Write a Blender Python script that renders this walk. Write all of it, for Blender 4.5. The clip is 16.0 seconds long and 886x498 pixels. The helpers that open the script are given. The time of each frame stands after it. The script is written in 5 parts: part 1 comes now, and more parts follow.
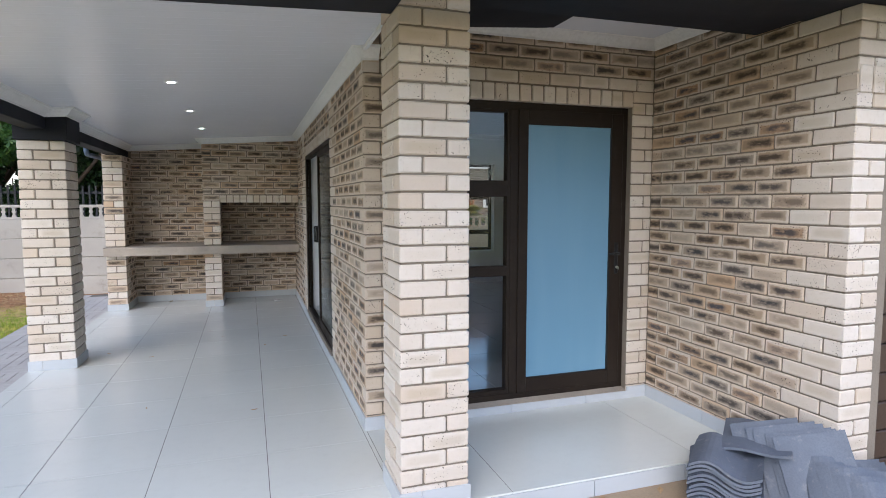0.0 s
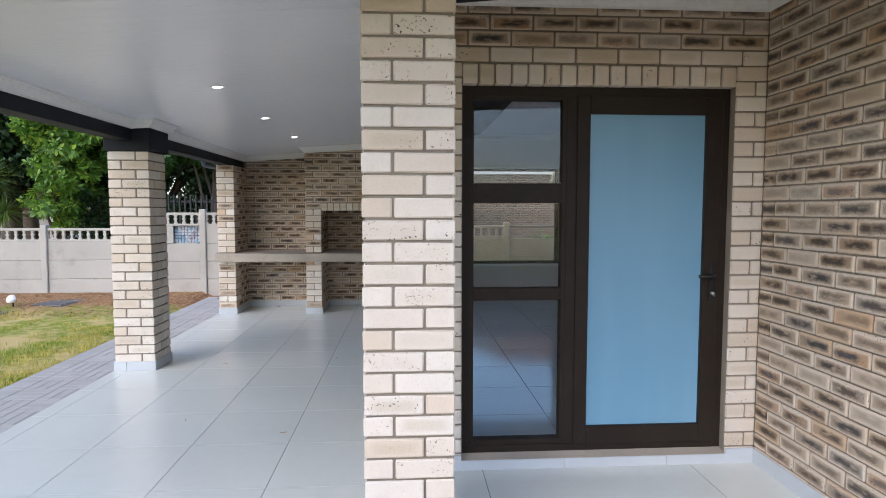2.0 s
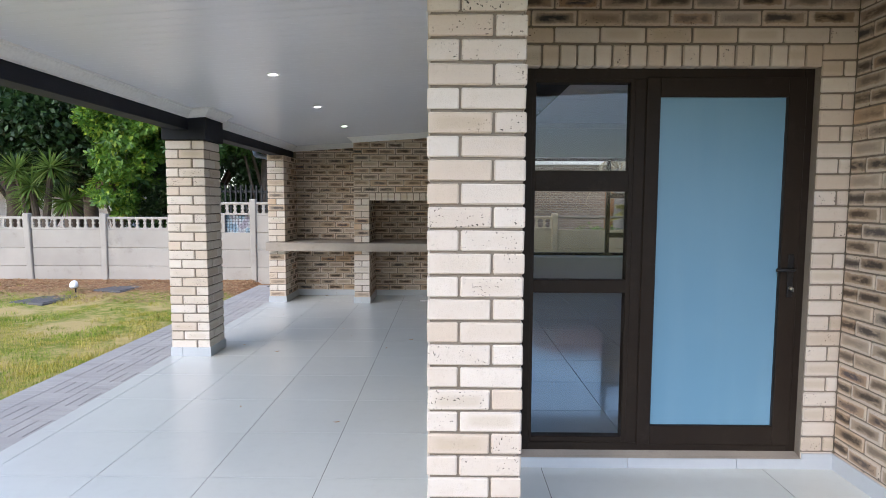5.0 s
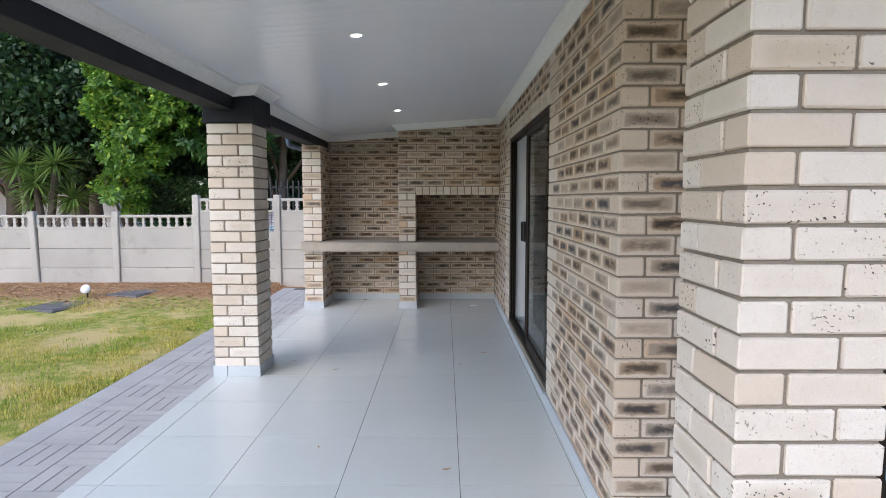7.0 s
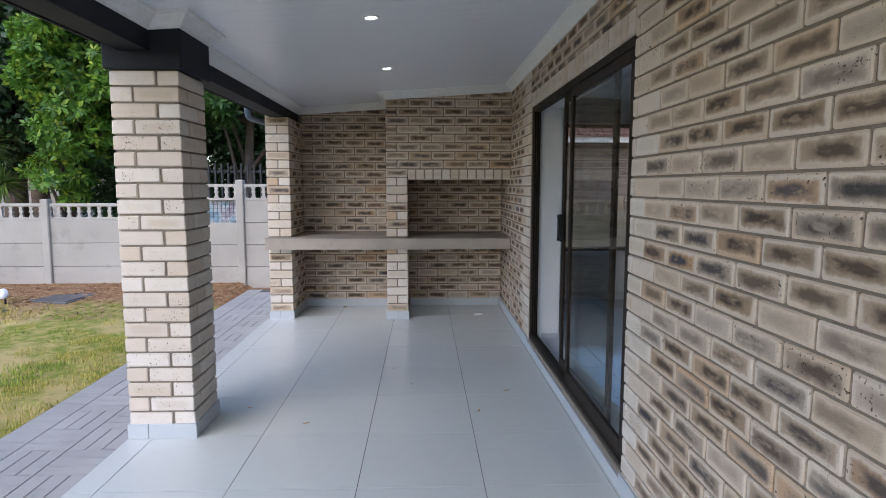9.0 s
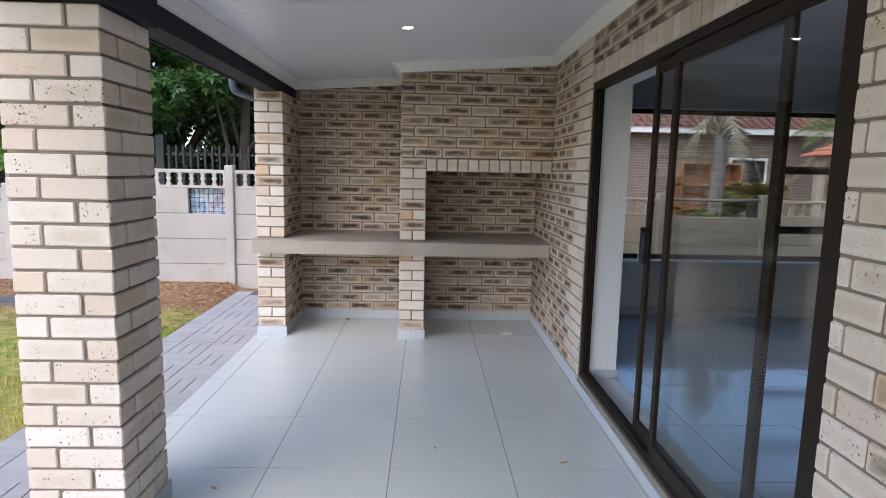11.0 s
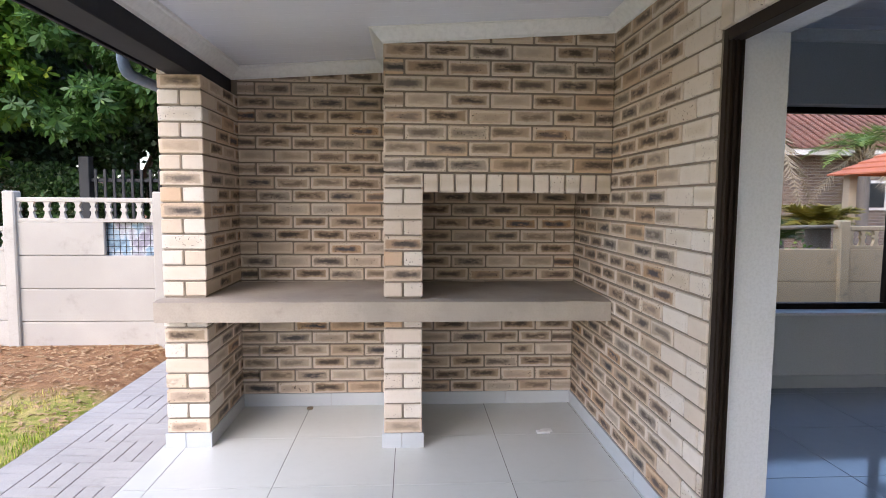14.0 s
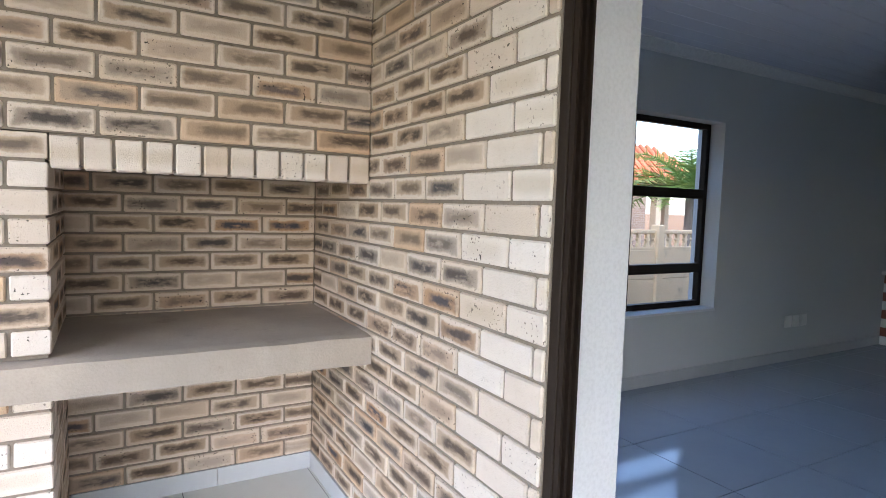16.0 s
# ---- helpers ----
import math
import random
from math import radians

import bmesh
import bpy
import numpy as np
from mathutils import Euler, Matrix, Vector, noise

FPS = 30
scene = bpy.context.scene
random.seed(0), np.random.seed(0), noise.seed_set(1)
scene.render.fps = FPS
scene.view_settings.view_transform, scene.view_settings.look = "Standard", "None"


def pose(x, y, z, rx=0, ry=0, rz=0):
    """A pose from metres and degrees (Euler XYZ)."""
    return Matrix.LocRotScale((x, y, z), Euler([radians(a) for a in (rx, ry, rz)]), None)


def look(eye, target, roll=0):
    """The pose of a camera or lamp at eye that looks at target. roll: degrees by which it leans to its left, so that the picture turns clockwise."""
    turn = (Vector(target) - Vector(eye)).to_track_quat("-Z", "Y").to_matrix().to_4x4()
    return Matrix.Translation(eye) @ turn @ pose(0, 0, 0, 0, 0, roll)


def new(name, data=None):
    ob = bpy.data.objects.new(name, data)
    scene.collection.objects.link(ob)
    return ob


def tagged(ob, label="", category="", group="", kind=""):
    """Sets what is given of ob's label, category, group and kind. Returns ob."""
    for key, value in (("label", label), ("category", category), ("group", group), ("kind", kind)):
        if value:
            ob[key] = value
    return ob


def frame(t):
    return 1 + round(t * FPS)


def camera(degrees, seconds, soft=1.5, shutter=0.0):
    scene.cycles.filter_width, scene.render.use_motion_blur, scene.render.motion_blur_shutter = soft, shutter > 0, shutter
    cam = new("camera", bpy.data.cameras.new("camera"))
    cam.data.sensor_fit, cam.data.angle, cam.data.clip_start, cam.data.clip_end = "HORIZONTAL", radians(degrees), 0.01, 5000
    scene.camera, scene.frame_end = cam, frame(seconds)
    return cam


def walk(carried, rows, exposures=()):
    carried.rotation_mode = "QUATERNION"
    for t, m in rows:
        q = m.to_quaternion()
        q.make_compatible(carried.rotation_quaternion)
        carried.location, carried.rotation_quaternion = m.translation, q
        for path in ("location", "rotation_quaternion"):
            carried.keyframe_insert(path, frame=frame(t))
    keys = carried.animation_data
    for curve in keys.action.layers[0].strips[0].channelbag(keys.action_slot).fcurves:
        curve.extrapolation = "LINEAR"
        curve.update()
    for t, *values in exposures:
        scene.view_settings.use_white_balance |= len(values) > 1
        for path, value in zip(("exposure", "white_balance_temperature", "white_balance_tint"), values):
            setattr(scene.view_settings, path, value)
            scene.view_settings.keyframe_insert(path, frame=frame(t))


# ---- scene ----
cam = camera(74.8, 16.0, soft=0.9)
PATH = [
    (0, (0.1, 0.184, 1.461), (0.732, 2.074, 1.296), -0.0),
    (0.5, (0.383, 0.245, 1.452), (0.841, 2.186, 1.291), -0.1),
    (1, (0.578, 0.393, 1.444), (0.925, 2.357, 1.299), 0.1),
    (1.5, (0.74, 0.531, 1.442), (0.988, 2.511, 1.31), 0.3),
    (2, (0.905, 0.61, 1.455), (1.031, 2.601, 1.319), 0.0),
    (2.5, (1.017, 0.641, 1.454), (1.067, 2.636, 1.319), 0.1),
    (3, (1.047, 0.661, 1.449), (1.052, 2.657, 1.315), 0.1),
    (5.5, (0.684, 0.744, 1.427), (0.664, 2.737, 1.256), 0.1),
    (6, (0.516, 0.925, 1.411), (0.494, 2.917, 1.238), -0.1),
    (6.5, (0.295, 1.204, 1.41), (0.278, 3.196, 1.232), -0.2),
    (7, (0.093, 1.471, 1.399), (0.086, 3.463, 1.224), -0.1),
    (7.5, (-0.001, 1.819, 1.384), (0.001, 3.812, 1.209), -0.0),
    (8, (-0.057, 2.202, 1.386), (-0.043, 4.192, 1.186), -0.0),
    (8.5, (-0.1, 2.54, 1.381), (-0.059, 4.529, 1.178), -0.1),
    (9, (-0.116, 2.833, 1.383), (-0.048, 4.82, 1.164), 0.0),
    (9.5, (-0.112, 3.139, 1.411), (-0.091, 5.126, 1.184), 0.4),
    (9.7, (-0.111, 3.25, 1.423), (-0.097, 5.237, 1.196), 0.7),
    (11.8, (-0.398, 4.373, 1.439), (-0.249, 6.347, 1.154), 1.3),
    (12, (-0.415, 4.516, 1.417), (-0.242, 6.488, 1.132), 1.2),
    (12.5, (-0.421, 4.765, 1.43), (-0.255, 6.737, 1.145), 1.3),
    (13, (-0.395, 5.035, 1.436), (-0.28, 7.022, 1.239), 0.4),
    (13.5, (-0.366, 5.258, 1.407), (-0.261, 7.248, 1.237), 0.4),
    (14, (-0.349, 5.561, 1.396), (-0.233, 7.551, 1.229), 0.4),
    (14.5, (-0.338, 5.834, 1.384), (-0.109, 7.815, 1.226), 0.4),
    (15, (-0.27, 6.119, 1.375), (0.124, 8.075, 1.232), 0.9),
    (15.5, (-0.237, 6.394, 1.359), (0.457, 8.265, 1.228), 1.0),
    (16, (-0.11, 6.61, 1.362), (0.883, 8.339, 1.214), 1.8),
]
EXPOSURES = [(0.0, 1.25, 6000, 12), (2.5, 1.36, 6020, 12), (5.5, 1.38, 6050, 12), (7.0, 1.35, 5950, 12), (8.0, 1.12, 5880, 12), (8.5, 1.12, 5850, 13), (9.5, 1.25, 5750, 13), (12.0, 1.75, 6200, 17), (13.0, 1.95, 6300, 18), (14.5, 1.97, 6250, 18), (15.0, 2.08, 6150, 17), (15.5, 2.3, 6100, 17), (16.0, 2.75, 6000, 16)]
walk(cam, [(t, look(eye, target, roll)) for t, eye, target, roll in PATH], EXPOSURES)

# ---- world, sun ----
SUN_EL, SUN_AZ = radians(40), radians(214)
world = bpy.data.worlds.new("sky")
scene.world = world
world.use_nodes = True
wn = world.node_tree
sky = wn.nodes.new("ShaderNodeTexSky")
sky.sky_type, sky.sun_disc = "NISHITA", False
sky.sun_elevation, sky.sun_rotation = SUN_EL, SUN_AZ
sky.air_density, sky.dust_density = 1.0, 1.5
wn.links.new(sky.outputs[0], wn.nodes["Background"].inputs[0])
wn.nodes["Background"].inputs[1].default_value = 0.15
sun = new("sun", bpy.data.lights.new("sun", "SUN"))
sun.data.energy, sun.data.angle, sun.data.color = 0.5, radians(60), (1.0, 0.96, 0.91)
to_sun = Vector((math.sin(SUN_AZ) * math.cos(SUN_EL), math.cos(SUN_AZ) * math.cos(SUN_EL), math.sin(SUN_EL)))
sun.matrix_world = look((0, 0, 30), Vector((0, 0, 30)) - to_sun)

# ---- materials ----
class Nodes:
    """A small builder of node graphs."""

    def __init__(self, name):
        self.mat = bpy.data.materials.new(name)
        self.mat.use_nodes = True
        self.t = self.mat.node_tree
        self.bsdf = self.t.nodes["Principled BSDF"]
        self.out = self.t.nodes["Material Output"]

    def set(self, node, key, value):
        if isinstance(value, bpy.types.NodeSocket):
            self.t.links.new(value, node.inputs[key])
        else:
            if isinstance(value, tuple) and len(value) == 3 and len(node.inputs[key].default_value) == 4:
                value = (*value, 1)
            node.inputs[key].default_value = value

    def node(self, kind, out=0, **ins):
        n = self.t.nodes.new("ShaderNode" + kind)
        for k, v in ins.items():
            self.set(n, int(k[1:]) if k[0] == "i" and k[1:].isdigit() else k, v)
        return n.outputs[out]

    def math(self, op, a, b=0.0, clamp=False):
        n = self.t.nodes.new("ShaderNodeMath")
        n.operation, n.use_clamp = op, clamp
        self.set(n, 0, a)
        self.set(n, 1, b)
        return n.outputs[0]

    def vmath(self, op, a, b):
        n = self.t.nodes.new("ShaderNodeVectorMath")
        n.operation = op
        self.set(n, 0, a)
        self.set(n, 1, b)
        return n.outputs[0]

    def mix(self, f, a, b, mode="MIX"):
        n = self.t.nodes.new("ShaderNodeMix")
        n.data_type, n.blend_type = "RGBA", mode
        self.set(n, 0, f)
        self.set(n, 6, a)
        self.set(n, 7, b)
        return n.outputs[2]

    def ramp(self, f, stops, smooth=False):
        n = self.t.nodes.new("ShaderNodeValToRGB")
        n.color_ramp.interpolation = "EASE" if smooth else "LINEAR"
        e = n.color_ramp.elements
        while len(e) < len(stops):
            e.new(0.5)
        for el, (p, c) in zip(e, stops):
            el.position = p
            el.color = (*c, 1) if isinstance(c, tuple) else (c, c, c, 1)
        self.set(n, 0, f)
        return n.outputs[0]

    def span(self, f, a, b, lo=0.0, hi=1.0):
        n = self.t.nodes.new("ShaderNodeMapRange")
        n.interpolation_type = "SMOOTHSTEP"
        for k, v in enumerate((f, a, b, lo, hi)):
            self.set(n, k, v)
        return n.outputs[0]

    def noise(self, vec, scale, detail=3.0, rough=0.55, out=0):
        n = self.t.nodes.new("ShaderNodeTexNoise")
        self.set(n, "Vector", vec)
        for k, v in (("Scale", scale), ("Detail", detail), ("Roughness", rough)):
            n.inputs[k].default_value = v
        return n.outputs[out]

    def place(self):
        return self.node("NewGeometry", 0)

    def own(self):
        return self.node("TexCoord", 3)

    def chance(self):
        return self.node("ObjectInfo", 5)

    def bump(self, height, strength=0.3, distance=0.003):
        n = self.t.nodes.new("ShaderNodeBump")
        n.inputs["Strength"].default_value, n.inputs["Distance"].default_value = strength, distance
        self.set(n, "Height", height)
        self.t.links.new(n.outputs[0], self.bsdf.inputs["Normal"])

    def done(self, color=None, rough=None, metal=None, spec=None):
        for k, v in (("Base Color", color), ("Roughness", rough), ("Metallic", metal), ("Specular IOR Level", spec)):
            if v is not None:
                self.set(self.bsdf, k, v)
        return self.mat


def surface(name, c1, c2, big=1.5, fine=60.0, rough=0.6, bump=0.2, depth=0.002, metal=0.0, spec=0.4, stain=None, chance=0.0):
    """A surface of one colour with stains at two scales, grain and relief."""
    m = Nodes(name)
    p = m.place()
    a = m.noise(p, big, 4)
    b = m.noise(p, fine, 3)
    col = m.mix(m.span(a, 0.3, 0.7), c1, c2)
    col = m.mix(m.math("MULTIPLY", m.span(b, 0.35, 0.75), 0.35), col, tuple(v * 0.72 for v in c1))
    if stain:
        s = m.noise(p, big * 3.1, 6, 0.7)
        col = m.mix(m.span(s, 0.55, 0.75, 0, 0.7), col, stain)
    if chance:
        col = m.mix(m.math("MULTIPLY", m.chance(), chance), col, tuple(v * 0.55 for v in c1))
    m.bump(b, bump, depth)
    return m.done(col, m.span(a, 0.2, 0.8, max(rough - 0.08, 0.02), min(rough + 0.08, 1)), metal, spec)


def brick_material(name, flashed, light=1.0):
    m = Nodes(name)
    r = m.chance()
    r2 = m.math("FRACT", m.math("MULTIPLY", r, 7.31))
    r3 = m.math("FRACT", m.math("MULTIPLY", r, 23.7))
    own = m.own()
    shift = m.node("CombineXYZ", 0, X=m.math("MULTIPLY", r, 37.0), Y=m.math("MULTIPLY", r2, 53.0), Z=m.math("MULTIPLY", r3, 29.0))
    vec = m.vmath("ADD", own, shift)
    n1 = m.noise(vec, 16.0, 4, 0.6)
    n2 = m.noise(vec, 60.0, 4, 0.65)
    n3 = m.noise(vec, 240.0, 2, 0.5)
    k = light
    if flashed:
        base = m.ramp(r2, [(0.0, (0.56 * k, 0.455 * k, 0.35 * k)), (0.35, (0.61 * k, 0.515 * k, 0.42 * k)), (0.6, (0.57 * k, 0.49 * k, 0.41 * k)), (0.88, (0.535 * k, 0.42 * k, 0.315 * k)), (1.0, (0.53 * k, 0.36 * k, 0.23 * k))])
    else:
        base = m.ramp(r2, [(0.0, (0.605 * k, 0.53 * k, 0.455 * k)), (0.5, (0.655 * k, 0.595 * k, 0.53 * k)), (0.8, (0.58 * k, 0.495 * k, 0.415 * k)), (1.0, (0.57 * k, 0.475 * k, 0.38 * k))])
    base = m.mix(m.span(n1, 0.4, 0.8, 0.0, 0.30 if flashed else 0.2), base, (0.48 * k, 0.38 * k, 0.28 * k))
    base = m.mix(m.span(n2, 0.55, 0.75, 0.0, 0.30 if flashed else 0.22), base, (0.36 * k, 0.285 * k, 0.20 * k))
    xyz = m.t.nodes.new("ShaderNodeSeparateXYZ")
    m.set(xyz, 0, own)
    streak = m.noise(m.vmath("MULTIPLY", vec, (0.55, 1.0, 1.5)), 24.0, 3, 0.55)
    wob = m.math("MULTIPLY", m.math("SUBTRACT", n1, 0.5), 0.7)
    wob2 = m.math("MULTIPLY", m.math("SUBTRACT", n2, 0.5), 0.35)
    # how far from the middle of the face towards its edges, half a brick being one
    ax = m.math("ADD", m.math("DIVIDE", m.math("ABSOLUTE", xyz.outputs[0]), 0.112), m.math("MULTIPLY", m.math("ADD", wob, wob2), 0.35))
    zz = m.math("ADD", xyz.outputs[2], m.math("MULTIPLY", m.math("SUBTRACT", r3, 0.5), 0.010))
    az = m.math("ADD", m.math("DIVIDE", m.math("ABSOLUTE", zz), 0.0375), m.math("ADD", wob, wob2))
    if flashed:
        body = m.math("MULTIPLY", m.span(ax, 0.93, 0.80), m.span(az, 0.80, 0.54))
        tan = m.ramp(r3, [(0.0, (0.30, 0.205, 0.13)), (0.45, (0.345, 0.255, 0.175)), (0.75, (0.275, 0.23, 0.19)), (1.0, (0.39, 0.225, 0.115))])
        base = m.mix(m.math("MULTIPLY", body, m.ramp(r, [(0.0, 0.35), (0.25, 0.68), (0.7, 0.86), (1.0, 0.95)])), base, tan)
        off = m.math("MULTIPLY", m.math("SUBTRACT", r2, 0.5), 0.05)
        cx = m.math("DIVIDE", m.math("ABSOLUTE", m.math("SUBTRACT", xyz.outputs[0], off)), 0.112)
        core = m.math("MULTIPLY", m.span(m.math("ADD", cx, wob), 0.92, 0.40), m.span(az, 0.66, 0.16))
        core = m.math("MULTIPLY", core, m.span(streak, 0.25, 0.52))
        smoke = m.ramp(r3, [(0.0, (0.050, 0.038, 0.030)), (0.35, (0.085, 0.06, 0.042)), (0.6, (0.045, 0.044, 0.048)), (0.85, (0.10, 0.07, 0.048)), (1.0, (0.04, 0.048, 0.068))])
        base = m.mix(m.math("MULTIPLY", core, m.ramp(r, [(0.0, 0.15), (0.2, 0.6), (0.5, 0.92), (1.0, 1.0)])), base, smoke)
    else:
        amount = m.math("MULTIPLY", m.span(az, 0.9, 0.2), m.math("MULTIPLY", m.span(ax, 0.95, 0.5), m.span(r, 0.35, 1.0, 0.05, 0.5)))
        base = m.mix(amount, base, (0.44 * k, 0.36 * k, 0.255 * k))
    # burnt pits in clusters, heavy on a few bricks
    speck = m.noise(m.vmath("ADD", vec, (3.0, 5.0, 7.0)), 115.0, 1, 0.4)
    dots = m.math("MULTIPLY", m.span(speck, 0.655, 0.70), m.math("MULTIPLY", m.span(n1, 0.44, 0.58), m.span(r3, 0.30, 0.90)))
    base = m.mix(m.math("MULTIPLY", dots, 0.9), base, (0.035, 0.028, 0.024))
    h = m.math("SUBTRACT", m.math("ADD", m.math("MULTIPLY", n2, 0.6), m.math("MULTIPLY", n3, 0.35)), m.math("MULTIPLY", dots, 1.2))
    m.bump(h, 0.7, 0.0045)
    return m.done(base, m.span(n2, 0.3, 0.7, 0.72, 0.9), 0.0, 0.3)


M_FLASH = brick_material("flashed_face_brick", True)
M_CREAM = brick_material("cream_face_brick", False)
M_MORTAR = surface("grey_mortar", (0.20, 0.168, 0.132), (0.255, 0.215, 0.172), 2.0, 140, 0.95, 0.5, 0.003, stain=(0.13, 0.11, 0.09))
M_COVE = surface("white_gypsum_cornice", (0.80, 0.80, 0.79), (0.76, 0.76, 0.75), 1.0, 40, 0.7, 0.05)
M_CHAR = surface("charcoal_paint", (0.013, 0.015, 0.022), (0.018, 0.020, 0.028), 2.0, 80, 0.62, 0.15, 0.001, spec=0.2, stain=(0.025, 0.027, 0.033))
M_GUTTER = surface("black_gutter", (0.035, 0.035, 0.038), (0.05, 0.05, 0.052), 2.0, 60, 0.4, 0.1)
M_PIPE = surface("grey_blue_downpipe", (0.10, 0.14, 0.21), (0.13, 0.17, 0.25), 3.0, 60, 0.35, 0.1)
M_BRONZE = surface("bronze_aluminium", (0.019, 0.013, 0.010), (0.025, 0.018, 0.013), 2.5, 120, 0.5, 0.1, 0.0006, metal=0.0, spec=0.15, stain=(0.032, 0.024, 0.019))
M_HANDLE = surface("black_metal", (0.02, 0.02, 0.022), (0.03, 0.03, 0.032), 8, 150, 0.35, 0.1, 0.0005, metal=0.5)
M_STEEL = surface("key_steel", (0.55, 0.55, 0.53), (0.65, 0.65, 0.62), 20, 200, 0.3, 0.1, 0.0005, metal=1.0)
M_PLASTER = surface("white_plaster_paint", (0.74, 0.75, 0.76), (0.70, 0.71, 0.73), 0.8, 90, 0.75, 0.12, 0.001)
M_GREYWALL = surface("grey_wall_paint", (0.60, 0.62, 0.63), (0.57, 0.59, 0.60), 0.7, 90, 0.75, 0.12, 0.001)
M_SLAB = surface("braai_concrete", (0.40, 0.345, 0.285), (0.31, 0.27, 0.23), 2.2, 110, 0.88, 0.45, 0.003, stain=(0.25, 0.21, 0.18))
M_PAVER = surface("lilac_grey_paver", (0.375, 0.36, 0.34), (0.44, 0.425, 0.40), 1.6, 160, 0.9, 0.5, 0.003, stain=(0.30, 0.285, 0.265), chance=0.2)
M_BEDDING = surface("paving_sand", (0.10, 0.09, 0.08), (0.14, 0.125, 0.11), 4, 160, 0.95, 0.5)
M_FENCE = surface("precast_concrete", (0.455, 0.42, 0.37), (0.375, 0.345, 0.305), 1.1, 90, 0.92, 0.5, 0.004, stain=(0.26, 0.235, 0.20), chance=0.2)
M_FENCE2 = surface("ochre_precast_concrete", (0.70, 0.55, 0.36), (0.60, 0.47, 0.31), 1.3, 90, 0.92, 0.5, 0.004, stain=(0.27, 0.24, 0.19), chance=0.15)
M_ROOFTILE = surface("slate_roof_tile", (0.11, 0.128, 0.165), (0.145, 0.165, 0.205), 5, 120, 0.7, 0.4, 0.002, stain=(0.25, 0.25, 0.27), chance=0.35)
M_GARAGE = surface("brown_garage_door", (0.055, 0.035, 0.025), (0.07, 0.045, 0.03), 3, 60, 0.45, 0.2)
M_COVER = surface("dark_manhole_cover", (0.11, 0.10, 0.10), (0.15, 0.14, 0.135), 3, 90, 0.85, 0.4)
M_WHITEPL = surface("white_plastic", (0.80, 0.80, 0.80), (0.76, 0.76, 0.76), 5, 50, 0.35, 0.03)
M_BARK = surface("bark", (0.11, 0.085, 0.065), (0.16, 0.125, 0.095), 6, 40, 0.95, 0.8, 0.012)
M_PALMBARK = surface("palm_bark", (0.22, 0.195, 0.175), (0.16, 0.14, 0.125), 8, 40, 0.95, 0.8, 0.012)
M_DRY = surface("dry_fronds", (0.30, 0.235, 0.15), (0.24, 0.19, 0.125), 5, 40, 0.9, 0.3)
M_IRON = surface("black_palisade", (0.015, 0.015, 0.016), (0.02, 0.02, 0.022), 3, 60, 0.6, 0.1)
M_REDTILE = surface("brown_red_roof", (0.21, 0.095, 0.07), (0.17, 0.085, 0.065), 0.8, 20, 0.85, 0.3, stain=(0.17, 0.10, 0.08))
M_ORANGE = surface("orange_roof", (0.55, 0.17, 0.08), (0.48, 0.15, 0.075), 1.0, 25, 0.7, 0.3, stain=(0.36, 0.13, 0.07))
M_FARWHITE = surface("far_white_wall", (0.72, 0.68, 0.65), (0.66, 0.62, 0.60), 0.5, 20, 0.85, 0.2)
M_PINK = surface("pink_roof", (0.55, 0.28, 0.22), (0.48, 0.25, 0.2), 0.8, 20, 0.85, 0.2)
M_WOOD = surface("orange_stained_wood", (0.38, 0.15, 0.055), (0.30, 0.12, 0.045), 6, 80, 0.6, 0.3)
M_STRIPE = surface("red_brown_stripe", (0.26, 0.09, 0.065), (0.22, 0.08, 0.06), 6, 80, 0.6, 0.3)
M_POLE = surface("bare_timber_rail", (0.42, 0.34, 0.25), (0.36, 0.29, 0.21), 6, 60, 0.85, 0.4)
M_DEADLEAF = surface("dead_leaf", (0.32, 0.20, 0.10), (0.46, 0.31, 0.17), 30, 90, 0.85, 0.3)


def far_brick_material():
    """Courses of brown brick on a distant wall."""
    m = Nodes("far_brick_wall")
    xyz = m.t.nodes.new("ShaderNodeSeparateXYZ")
    p = m.place()
    m.set(xyz, 0, p)
    bt = m.t.nodes.new("ShaderNodeTexBrick")
    m.set(bt, "Vector", m.node("CombineXYZ", 0, X=m.math("ADD", xyz.outputs[0], xyz.outputs[1]), Y=xyz.outputs[2], Z=0.0))
    for key, val in (("Scale", 1.0), ("Mortar Size", 0.012), ("Brick Width", 0.235), ("Row Height", 0.085), ("Bias", -0.1)):
        bt.inputs[key].default_value = val
    m.set(bt, "Color1", (0.20, 0.135, 0.10))
    m.set(bt, "Color2", (0.10, 0.07, 0.058))
    m.set(bt, "Mortar", (0.26, 0.225, 0.19))
    col = m.mix(m.span(m.noise(p, 5.0, 4), 0.4, 0.7, 0.0, 0.4), bt.outputs[0], (0.21, 0.165, 0.13))
    m.bump(m.noise(p, 30.0, 3), 0.3, 0.003)
    return m.done(col, 0.9, 0.0, 0.2)


M_FARBRICK = far_brick_material()


